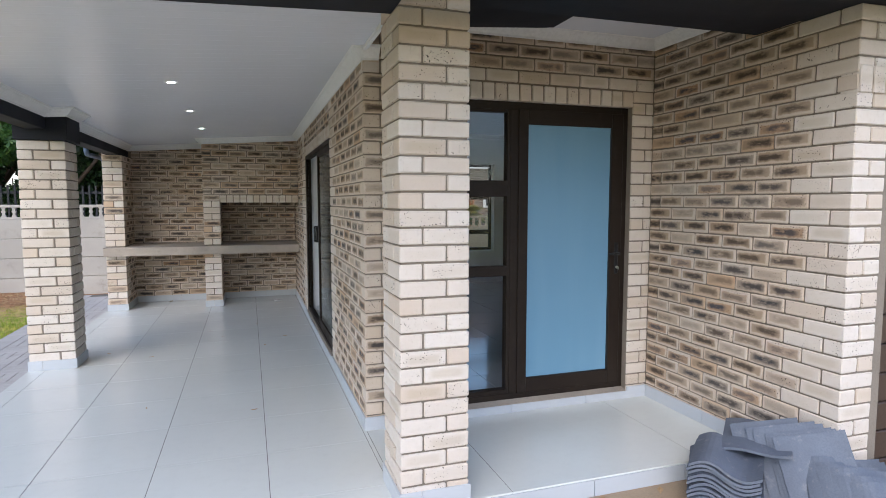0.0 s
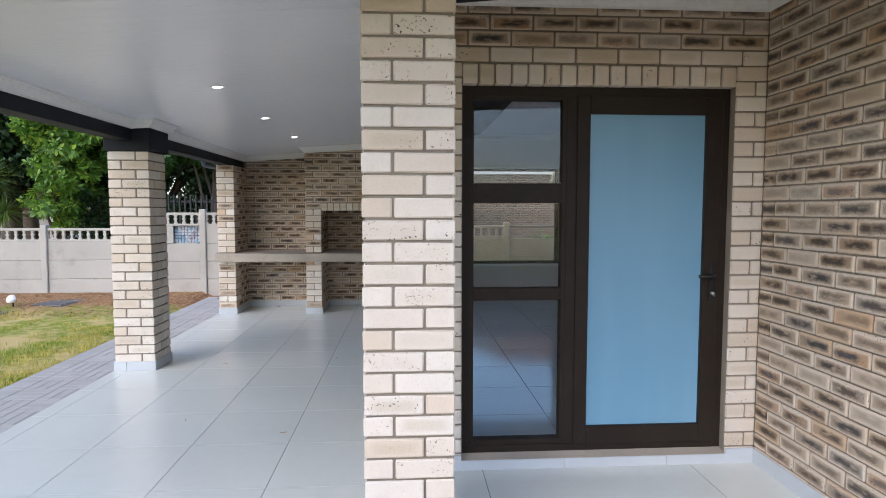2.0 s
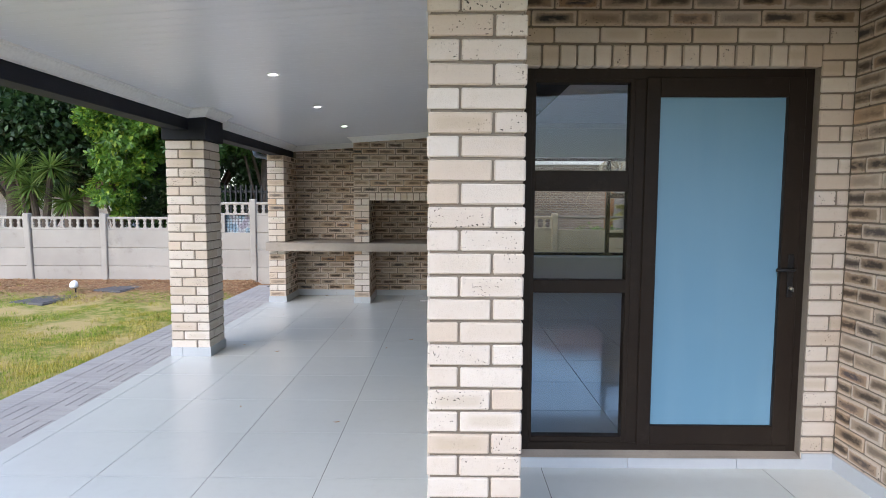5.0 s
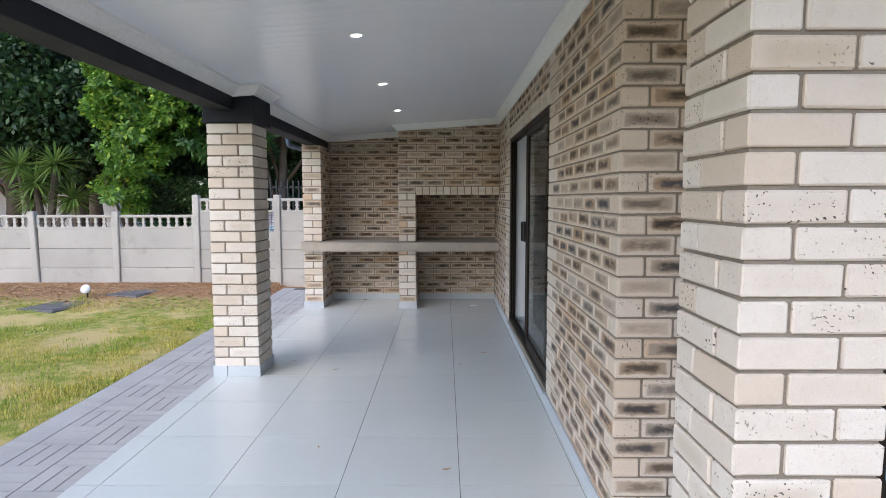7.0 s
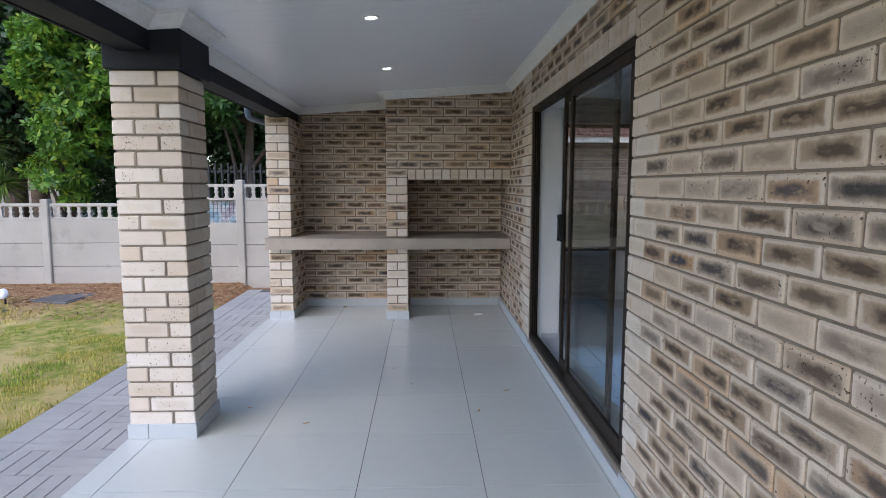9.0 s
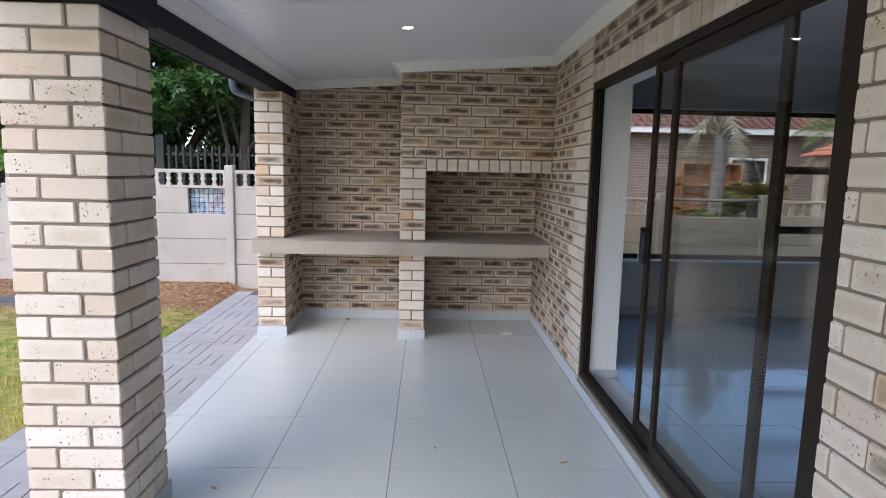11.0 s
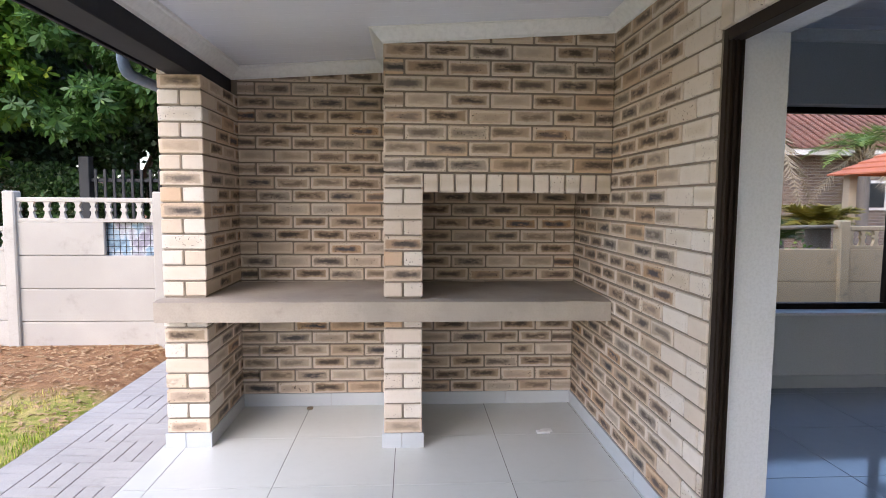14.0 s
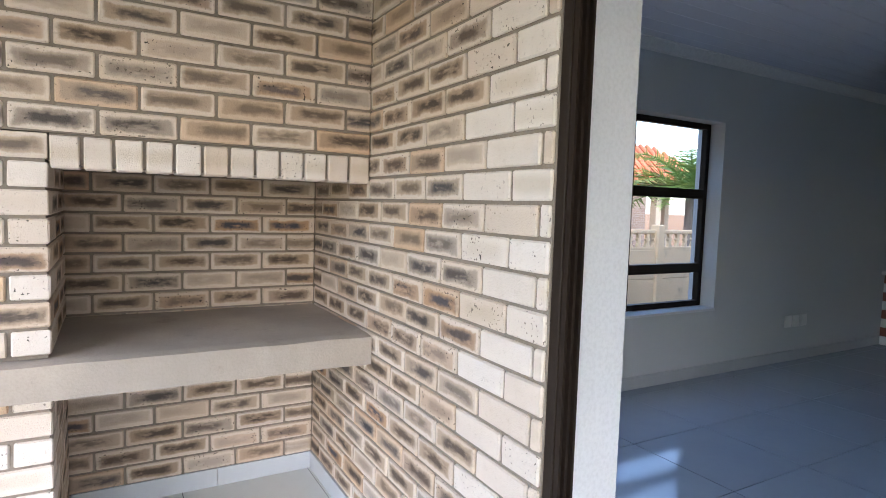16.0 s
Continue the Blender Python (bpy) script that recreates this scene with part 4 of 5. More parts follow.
part("keys", bm, M_STEEL, slide, "small bunch of steel keys in the lock")

# ---- the room behind ----
bm = bmesh.new()
for a, b, lo, hi in ((DOOR_Y + 0.112, SD[0] + 0.003, -0.2, 2.7), (SD[1] - 0.003, NORTH_Y + 0.2, -0.2, 2.7), (SD[0] + 0.003, SD[1] - 0.003, SD[3] - 0.003, 2.7), (SD[0] + 0.003, SD[1] - 0.003, -0.2, 0.07)):
    box(bm, SX + 0.0605, INNER_X, a, b, lo, hi)
wall_room_west = structure("wall_room_west", bm, M_PLASTER, "white-painted plaster wall and door reveal inside the room", "wall")
bm = bmesh.new()
for a, b, lo, hi in ((INNER_X, FD[0], -0.2, 2.7), (FD[1], 9.2, -0.2, 2.7), (FD[0], FD[1], FD[3], 2.7), (FD[0], FD[1], -0.2, 0.02)):
    box(bm, a, b, DOOR_Y + 0.126, INNER_Y, lo, hi)
structure("wall_room_south", bm, M_GREYWALL, "grey-painted plaster wall of the room", "wall")
WX0, WX1, WZ0, WZ1 = 1.55, 4.20, 0.595, 2.10
bm = bmesh.new()
for a, b, lo, hi in ((INNER_X, WX0, -0.2, 2.7), (WX1, 9.2, -0.2, 2.7), (WX0, WX1, WZ1, 2.7), (WX0, WX1, -0.2, WZ0)):
    box(bm, a, b, NORTH_Y, NORTH_Y + 0.25, lo, hi)
wall_north = structure("wall_north", bm, M_GREYWALL, "grey-painted plaster wall with a wide window", "wall")
structure("wall_room_east", boxed(8.6, 8.8, INNER_Y, NORTH_Y, -0.2, 2.7), M_GREYWALL, "grey-painted plaster end wall of the room", "wall")
bm = bmesh.new()
y = INNER_Y
while y < NORTH_Y:
    box(bm, INNER_X, 8.6, y, min(y + 0.145, NORTH_Y), ROOM_TOP, ROOM_TOP + 0.03)
    y += 0.15
box(bm, INNER_X, 8.6, INNER_Y, NORTH_Y, ROOM_TOP + 0.004, ROOM_TOP + 0.02)
structure("ceiling_room", bm, M_PVC, "white board ceiling of the room", "ceiling")
bm = sweep(bmesh.new(), COVE, [(INNER_X, INNER_Y, ROOM_TOP), (INNER_X, NORTH_Y, ROOM_TOP), (8.6, NORTH_Y, ROOM_TOP), (8.6, INNER_Y, ROOM_TOP)])
structure("cornice_room", bm, M_COVE, "white moulded cornice in the room", "cornice")
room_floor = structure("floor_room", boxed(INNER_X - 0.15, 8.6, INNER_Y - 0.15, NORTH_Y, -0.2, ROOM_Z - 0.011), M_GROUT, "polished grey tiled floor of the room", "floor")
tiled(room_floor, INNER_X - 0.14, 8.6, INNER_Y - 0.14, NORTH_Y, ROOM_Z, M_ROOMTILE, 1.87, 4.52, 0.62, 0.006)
bm = sweep(bmesh.new(), [(0, 0), (0.012, 0), (0.012, 0.09), (0, 0.095)], [(INNER_X, SD[1], ROOM_Z), (INNER_X, NORTH_Y, ROOM_Z), (8.6, NORTH_Y, ROOM_Z), (8.6, INNER_Y, ROOM_Z)])
structure("baseboard", bm, M_SKIRT, "grey tile skirting round the room", "skirting")
part("reveal_skirting", boxed(WALL_X + 0.115, INNER_X + 0.012, SD[1] - 0.013, SD[1] - 0.0035, ROOM_Z, ROOM_Z + 0.095, 0.001), M_SKIRT, wall_room_west)

window_1 = thing("window_1", "wide window with dark bronze aluminium bars and white sill", "window", ((WX0 + WX1) / 2, NORTH_Y + 0.16, WZ0), kind="structure")
WY0, WY1 = NORTH_Y + 0.13, NORTH_Y + 0.18
part("window_frame", ring(bmesh.new(), WX0, WX1, WZ0, WZ1, WY0, WY1, 0.045), M_BRONZE, window_1)
bm = bmesh.new()
for x in (3.30,):
    box(bm, x - 0.03, x + 0.03, WY0 + 0.001, WY1 - 0.001, WZ0 + 0.045, WZ1 - 0.045, 0.002)
part("mullion", bm, M_BRONZE, window_1)
bm = bmesh.new()
for z in (1.525, 0.915):
    box(bm, 3.331, WX1 - 0.046, WY0 - 0.006, WY1 - 0.002, z - 0.038, z + 0.038, 0.002)
part("casement_bar", bm, M_BRONZE, window_1)
for a, b in ((WX0 + 0.04, 3.275), (3.325, WX1 - 0.04)):
    g = part("pane", boxed(a, b, WY0 + 0.02, WY0 + 0.025, WZ0 + 0.04, WZ1 - 0.04), M_GLASS, window_1)
    g.visible_shadow = False
part("window_sill", boxed(WX0 - 0.0, WX1 + 0.0, NORTH_Y - 0.012, WY0, WZ0 - 0.022, WZ0 - 0.001, 0.003), M_PLASTER, window_1, "white painted sill")

# sockets on the wall
for i in range(3):
    x = 5.29 + i * 0.125
    s = thing("wall_socket", "white plastic double wall socket", "wall socket", (x, NORTH_Y, 0.40), "wall sockets")
    part("plate", boxed(x - 0.055, x + 0.055, NORTH_Y - 0.010, NORTH_Y + 0.0, 0.345, 0.455, 0.004), M_WHITEPL, s)
    part("switch", boxed(x - 0.03, x - 0.012, NORTH_Y - 0.0135, NORTH_Y - 0.0101, 0.415, 0.437, 0.001), M_WHITEPL, s)

counter = thing("counter", "white-topped counter with red-brown and white striped brick front", "counter", (7.5, 9.3, ROOM_Z))
for k in range(8):
    z = ROOM_Z + k * 0.094
    part("band", boxed(7.02, 8.2, 9.0, NORTH_Y - 0.014, z, z + 0.092, 0.002), M_WHITEPL if k % 2 == 0 else M_STRIPE, counter)
part("counter_top", boxed(6.95, 8.25, 8.95, NORTH_Y - 0.014, ROOM_Z + 0.753, ROOM_Z + 0.79, 0.004), M_WHITEPL, counter, "white counter top")

# ---- garage front beside the recess ----
bm = bmesh.new()
box(bm, EAST_X + 0.222, EAST_X + 0.30, FACE_Y + 0.02, FACE_Y + 0.2, -0.3, 2.0)
box(bm, EAST_X + 0.222, 6.6, FACE_Y + 0.007, FACE_Y + 0.2, 2.005, 2.70)
box(bm, 5.8, 6.6, FACE_Y + 0.007, FACE_Y + 0.2, -0.3, 2.0)
box(bm, 6.4, 6.6, FACE_Y + 0.2, DOOR_Y + 0.1, -0.3, 2.7)
garage = structure("wall_garage", bm, M_MORTAR, "face-brick garage front with soldier lintel", "wall")
soldiers(garage, (EAST_X + 0.0, FACE_Y), (1, 0), 2.9, 1.985, 2.115, 0.012)
face(garage, (EAST_X + 0.222, FACE_Y), (1, 0), 3.4, 2.13, 2.62, odd=1)
gdoor = thing("garage_door", "dark brown slatted garage door, closed", "garage door", (4.5, FACE_Y + 0.1, GROUND), kind="structure")
for k in range(13):
    z = GROUND + 0.01 + k * 0.16
    part("slat", boxed(EAST_X + 0.302, 5.79, FACE_Y + 0.08, FACE_Y + 0.12, z, min(z + 0.153, 2.0), 0.006), M_GARAGE, gdoor)


# ---- ground, path ----
def rise(y, x=-5.0):
    t = min(max((y - 8.8) / 2.2, 0.0), 1.0) if x < -2.7 or y > 11.2 else 0.0
    return GROUND - 0.02 + 0.10 * t * t * (3 - 2 * t)


bm = bmesh.new()
xs = sorted(set([-400, -120, -40, -20] + [-14 + i * 0.35 for i in range(34)] + [-2.6, -1.5, 1, 3, 6, 9, 14, 30, 80, 400]))
ys = sorted(set([-400, -100, -30, -12, -6, -3] + [i * 0.35 for i in range(0, 36)] + [12.8, 14, 17, 22, 40, 90, 400]))
grid = [[bm.verts.new((x, yy, rise(yy, x) + (0.018 * noise.noise(Vector((x * 1.3, yy * 1.3, 0))) if x < -2.7 and yy < 11 else 0))) for yy in ys] for x in xs]
for i in range(len(xs) - 1):
    for j in range(len(ys) - 1):
        bm.faces.new((grid[i][j], grid[i + 1][j], grid[i + 1][j + 1], grid[i][j + 1]))
structure("ground", bm, M_GROUND, "patchy lawn with bare reddish soil by the boundary wall", "ground", True)
structure("yard", boxed(-1.5, 7.0, -7.0, FRONT_Y - 0.008, GROUND - 0.16, GROUND + 0.012), M_YARD, "sandy concrete yard in front of the entrance", "yard")

PATH_Z = -0.085
path_bed = structure("garden_path", boxed(-2.59, EDGE_X - 0.008, 2.58, 11.05, -0.3, PATH_Z - 0.0035), M_BEDDING, "lilac-grey paver path in basket weave beside the veranda", "path")


def paver(x0, x1, y0, y1):
    slab_piece("paver", path_bed, x0 + 0.0035, x1 - 0.0035, y0 + 0.002, y1 - 0.002, PATH_Z - 0.05, PATH_Z + 0.0, M_PAVER, 0.0006)


PX = EDGE_X - 0.010
y = 2.6
i = 0
while y < 10.95:           # soldier edge on the lawn side, stretcher edge on the house side
    paver(-2.585, -2.385, y, y + 0.1)
    y += 0.1
y = 2.6
while y < 10.9:
    paver(PX - 0.075, PX, y, y + 0.2)
    y += 0.2
W = (2.385 - 1.82) / 2
row = 0
y = 2.6
while y < 10.75:
    for c in range(2):
        xa = -2.385 + c * W
        if (row + c) % 2:
            for q in range(3):
                paver(xa + q * W / 3, xa + (q + 1) * W / 3, y, y + W)
        else:
            for q in range(3):
                paver(xa, xa + W, y + q * W / 3, y + (q + 1) * W / 3)
    y += W
    row += 1

# ---- grass blades near the path: uncountable ----
rng = np.random.default_rng(3)


def blades(n, x0, x1, y0, y1, hmin, hmax):
    px, py = rng.uniform(x0, x1, n), rng.uniform(y0, y1, n)
    keep = []
    for k in range(n):
        v = noise.noise(Vector((px[k] * 0.9, py[k] * 0.9, 3.0))) + 0.75 * noise.noise(Vector((px[k] * 3.1, py[k] * 3.1, 7.0)))
        thin = (py[k] - 8.0) / 2.3
        keep.append(v > -0.12 + 0.8 * max(thin, 0) + rng.uniform(-0.25, 0.25) and py[k] < 10.6)
    px, py = px[keep], py[keep]
    n = len(px)
    h, a, lean = rng.uniform(hmin, hmax, n), rng.uniform(0, 6.283, n), rng.uniform(0.1, 0.9, n)
    w = 0.0042
    pz = np.array([rise(v) for v in py]) + 0.0
    dx, dy = np.cos(a), np.sin(a)
    v = np.empty((n, 3, 3))
    v[:, 0] = np.stack((px - dy * w, py + dx * w, pz - 0.02), 1)
    v[:, 1] = np.stack((px + dy * w, py - dx * w, pz - 0.02), 1)
    v[:, 2] = np.stack((px + dx * h * lean, py + dy * h * lean, pz + h), 1)
    me = bpy.data.meshes.new("grass")
    me.from_pydata(v.reshape(-1, 3).tolist(), [], np.arange(n * 3).reshape(-1, 3).tolist())
    return me


grass = part("lawn_grass", blades(190000, -9.5, -2.60, 3.0, 10.6, 0.016, 0.048), M_GRASS)
tagged(grass, "short patchy yellow-green lawn grass", "grass", kind="stuff")


def litter(name, n, x0, x1, y0, y1, zf, size, material, label):
    bm = bmesh.new()
    r = random.Random(5)
    for _ in range(n):
        x, yy = r.uniform(x0, x1), r.uniform(y0, y1)
        a, s = r.uniform(0, 6.28), r.uniform(0.6, 1.3) * size
        z = zf(yy) + r.uniform(0.004, 0.015)
        d, e = Vector((math.cos(a), math.sin(a), r.uniform(-0.3, 0.3))) * s, Vector((-math.sin(a), math.cos(a), r.uniform(-0.3, 0.3))) * s * 0.4
        c = Vector((x, yy, z))
        p = [bm.verts.new(c + o) for o in (d, e + Vector((0, 0, s * 0.2)), -d, -e)]
        bm.faces.new(p[:3])
        bm.faces.new((p[0], p[2], p[3]))
    return tagged(part(name, bm, material), label, "leaf litter", kind="stuff")


litter("leaf_litter", 6500, -9.5, -2.6, 9.3, 11.25, rise, 0.026, M_DEADLEAF, "dry brown leaves scattered on the soil by the wall")
litter("dry_leaves", 60, 1.7, 2.7, 2.1, 2.7, lambda v: GROUND + 0.012, 0.035, M_DEADLEAF, "dry leaves on the yard beside the roof tiles")


def scrap(x, yy, s, a, label):
    bm = bmesh.new()
    g = [[bm.verts.new((x + math.cos(a) * u * s - math.sin(a) * v * s * 0.4 * (1 - u * u), yy + math.sin(a) * u * s + math.cos(a) * v * s * 0.4 * (1 - u * u), 0.003 + 0.25 * s * (u * u + 0.6 * v * v))) for v in (-1, 0, 1)] for u in (-0.98, -0.5, 0, 0.5, 0.98)]
    for i in range(4):
        for j in range(2):
            bm.faces.new((g[i][j], g[i + 1][j], g[i + 1][j + 1], g[i][j + 1]))
    tagged(part("fallen_leaf", bm, M_DEADLEAF), label, "leaf", "fallen leaves")


for x, yy, s, a in ((-0.80, 6.10, 0.022, 0.4), (0.22, 6.25, 0.02, 1.2), (0.44, 6.60, 0.024, 0.2), (-0.20, 6.75, 0.014, 2.0), (-1.20, 6.35, 0.02, 2.6), (-0.35, 7.1, 0.012, 0.9), (0.10, 4.35, 0.022, 0.3), (-0.62, 4.62, 0.016, 1.9), (0.16, 7.35, 0.012, 0.5), (-1.25, 7.9, 0.012, 1.5)):
    scrap(x, yy, s, a, "small dry brown leaf lying on the floor tiles")
bm = bmesh.new()
box(bm, 0.42, 0.50, 8.90, 8.94, 0.0005, 0.012, 0.004)
box(bm, 0.45, 0.52, 8.925, 8.965, 0.0008, 0.009, 0.003)
tagged(part("paper_scrap", bm, M_WHITEPL), "crumpled white paper scrap on the floor", "paper scrap")
bm = bmesh.new()
box(bm, -1.03, -0.99, 9.36, 9.40, 0.0005, 0.010, 0.003)
tagged(part("mortar_crumb", bm, M_DRY), "small pale crumb on the floor by the skirting", "debris")

# ---- precast boundary wall ----
FENCE_Y = 11.30


def lattice(name, parent, x0, x1, z0, z1, y, mt, n=9):
    """A top panel with a row of hourglass openings: bars between two rails."""
    bm = boxed(x0, x1, y - 0.022, y + 0.022, z0, z0 + 0.035, 0.004)
    box(bm, x0, x1, y - 0.025, y + 0.025, z1 - 0.045, z1, 0.006)
    step = (x1 - x0) / n
    h0, h1 = z0 + 0.03, z1 - 0.04
    for i in range(n + 1):
        cx = min(max(x0 + i * step, x0 + 0.012), x1 - 0.012)
        prof = [(0.0, 0.036), (0.12, 0.030), (0.30, 0.018), (0.42, 0.016), (0.50, 0.030), (0.60, 0.030), (0.68, 0.016), (0.85, 0.022), (1.0, 0.038)]
        rows = []
        for f, w in prof:
            z = h0 + f * (h1 - h0)
            rows.append([bm.verts.new(q) for q in ((cx - w, y - 0.018, z), (cx + w, y - 0.018, z), (cx + w, y + 0.018, z), (cx - w, y + 0.018, z))])
        for r0, r1 in zip(rows, rows[1:]):
            for j in range(4):
                bm.faces.new((r0[j], r0[(j + 1) % 4], r1[(j + 1) % 4], r1[j]))
    return part(name, bm, mt, parent)


FRNG = random.Random(2)


def fence_bay(x0, x1, top, mt, broken=False, open_top=False):
    f = thing("boundary_wall", "weathered precast concrete boundary wall bay with pierced top panel", "boundary wall", (x0, FENCE_Y, -0.1), "boundary wall bays")
    bm = boxed(x0 - 0.055, x0 + 0.055, FENCE_Y - 0.06, FENCE_Y + 0.06, -0.3, top + 0.06, 0.012)
    lean = FRNG.uniform(-0.035, 0.02)
    for v in bm.verts:
        v.co.x += lean * v.co.z
    part("post", bm, mt, f)
    lat0 = top - 0.235
    n = 4 if top > 1.3 else 3
    zs = [-0.12 + (lat0 + 0.12) * k / n for k in range(n + 1)]
    for k in range(n):
        a, b = x0 + 0.052, x1 - 0.052
        if broken and k == n - 1:
            b = x1 - 0.52
        bm = boxed(a, b, FENCE_Y - 0.022, FENCE_Y + 0.022, zs[k] + 0.004, zs[k + 1], 0.007)
        part("panel", bm, mt, f)
    if not open_top:
        lattice("pierced_panel", f, x0 + 0.05, x1 - 0.05, lat0, top, FENCE_Y, mt)
    else:
        part("rail", tube(bmesh.new(), [(x0, FENCE_Y, top - 0.01), ((x0 + x1) / 2, FENCE_Y, top - 0.02), (x1, FENCE_Y, top)], [0.02, 0.021, 0.019], 8), M_POLE, f, "bare timber rail", True)
    return f


STEP = 1.378
for i in range(-6, 10):
    x0 = -2.745 + i * STEP
    if i < -1:
        fence_bay(x0, x0 + STEP, 1.125, M_FENCE)
    elif i in (-1, 0):
        fence_bay(x0, x0 + STEP, 1.40, M_FENCE, broken=(i == -1))
    else:
        fence_bay(x0, x0 + STEP, 1.16, M_FENCE2, open_top=(i in (4,)))

# the hole in the wall is mended with mesh over a painted board
hx0, hx1, hz0, hz1 = -3.26, -2.80, 0.87, 1.16
board = thing("mended_hole", "wire mesh over a faded painted board in the broken wall", "patch", (-3.0, FENCE_Y + 0.05, hz0))
m = Nodes("faded_painted_board")
p = m.place()
vor = m.t.nodes.new("ShaderNodeTexVoronoi")
m.set(vor, "Vector", p)
vor.inputs["Scale"].default_value = 9.0
col = m.ramp(m.noise(p, 7.0, 3), [(0.35, (0.10, 0.16, 0.22)), (0.48, (0.30, 0.42, 0.52)), (0.56, (0.55, 0.58, 0.60)), (0.68, (0.30, 0.27, 0.33))])
M_BOARD = m.done(col, 0.8)
part("board", boxed(hx0 - 0.05, hx1 + 0.04, FENCE_Y + 0.05, FENCE_Y + 0.06, hz0 - 0.03, hz1 + 0.03), M_BOARD, board)
bm = bmesh.new()
for k in range(9):
    x = hx0 + (hx1 - hx0) * k / 8
    box(bm, x - 0.0025, x + 0.0025, FENCE_Y + 0.026, FENCE_Y + 0.031, hz0 - 0.02, hz1 + 0.02)
for k in range(6):
    z = hz0 + (hz1 - hz0) * k / 5
    box(bm, hx0 - 0.03, hx1 + 0.03, FENCE_Y + 0.031, FENCE_Y + 0.036, z - 0.0025, z + 0.0025)
part("wire_mesh", bm, M_IRON, board)

# black palisade beyond the wall
pal = thing("palisade_fence", "black steel palisade fence behind the boundary wall", "fence", (-4.2, 13.2, -0.1))
part("post", boxed(-4.50, -4.37, 13.14, 13.26, -0.1, 1.92, 0.008), M_IRON, pal)
for z in (0.9, 1.60):
    part("rail", boxed(-4.37, -0.5, 13.18, 13.22, z, z + 0.045, 0.003), M_IRON, pal)
for i in range(36):
    x = -4.30 + i * 0.112
    part("pale", boxed(x - 0.018, x + 0.018, 13.15, 13.17, -0.1, 1.76, 0.004), M_IRON, pal)

# ---- covers and garden light on the lawn ----
def cover(x0, x1, y0, y1, turn, label):
    c = thing("manhole_cover", label, "manhole cover", ((x0 + x1) / 2, (y0 + y1) / 2, rise(y0)))
    bm = boxed(x0, x1, y0, y1, rise(y0) - 0.06, rise(y0) + 0.022, 0.008)
    part("frame", bm, M_COVER, c)
    part("lid", boxed(x0 + 0.05, x1 - 0.05, y0 + 0.05, y1 - 0.05, rise(y0) + 0.0225, rise(y0) + 0.032, 0.004), M_COVER, c)
    c.rotation_euler = (0, 0, turn)


cover(-5.70, -5.06, 9.18, 9.92, -0.38 + 0.12, "dark square concrete manhole cover in the lawn")
cover(-4.99, -4.40, 10.04, 10.66, -0.40 + 0.12, "flat grey concrete inspection cover on the soil")
gl = thing("garden_spotlight", "small white round garden spotlight on a short stake", "garden light", (-5.25, 10.02, -0.1))
part("stake", tube(bmesh.new(), [(-5.25, 10.02, -0.12), (-5.25, 10.02, 0.03)], [0.012, 0.012], 8), M_HANDLE, gl)
bm = bmesh.new()
bmesh.ops.create_cone(bm, cap_ends=True, segments=20, radius1=0.04, radius2=0.07, depth=0.07, matrix=Matrix.Translation((-5.25, 10.00, 0.05)) @ Matrix.Rotation(radians(62), 4, "X"))
part("head", bm, M_WHITEPL, gl, "", True)

# ---- stacks of roof tiles by the recess ----
def tile_mesh(amp=1.0):
    bm = bmesh.new()
    nx, w, l, th = 14, 0.33, 0.42, 0.014
    def hgt(u):
        return amp * 0.034 * math.sin(u * math.pi * 2.0) * (1 if u < 0.5 else 0.9) + 0.004
    top = [[bm.verts.new(((u - 0.5) * w, yy, hgt(u) + th)) for u in (k / nx for k in range(nx + 1))] for yy in (-l / 2, l / 2)]
    bot = [[bm.verts.new(((u - 0.5) * w, yy, hgt(u))) for u in (k / nx for k in range(nx + 1))] for yy in (-l / 2, l / 2)]
    for k in range(nx):
        bm.faces.new((top[0][k], top[0][k + 1], top[1][k + 1], top[1][k]))
        bm.faces.new((bot[0][k], bot[1][k], bot[1][k + 1], bot[0][k + 1]))
        for r in (0, 1):
            bm.faces.new((top[r][k], top[r][k + 1], bot[r][k + 1], bot[r][k]))
    for k in (0, nx):
        bm.faces.new((top[0][k], top[1][k], bot[1][k], bot[0][k]))
    return finish(bm)


TM = tile_mesh()
TM.materials.append(M_ROOFTILE)
TF = tile_mesh(0.25)
TF.materials.append(M_ROOFTILE)
tr = random.Random(11)


def roof_tile(m, label, me=TM):
    ob = new("roof_tile", me)
    ob.matrix_basis = m
    return tagged(ob, label, "roof tile", "stacked roof tiles")


YZ = GROUND + 0.012
for k in range(9):         # lying flat
    roof_tile(pose(2.43 + tr.uniform(-0.012, 0.012) + 0.003 * k, 2.50 + tr.uniform(-0.012, 0.012), YZ + 0.034 + k * 0.0225, 0, 0, -46 + tr.uniform(-3, 3)), "slate-grey wavy concrete roof tile lying in a flat stack")
for k, along in enumerate((-0.215, -0.135, -0.10, -0.04, -0.02, 0.0)):   # standing like books against the stack
    back = 0.014 * (5 - k)
    roof_tile(pose(2.80 + 0.622 * along + 0.784 * back, 2.25 - 0.784 * along + 0.622 * back, YZ + 0.172, 70, 0, -47 + tr.uniform(-1, 1)) @ pose(0, 0, 0, 0, 0, 16 + tr.uniform(-1.5, 1.5)), "slate-grey concrete roof tile standing on end against the others", TF)
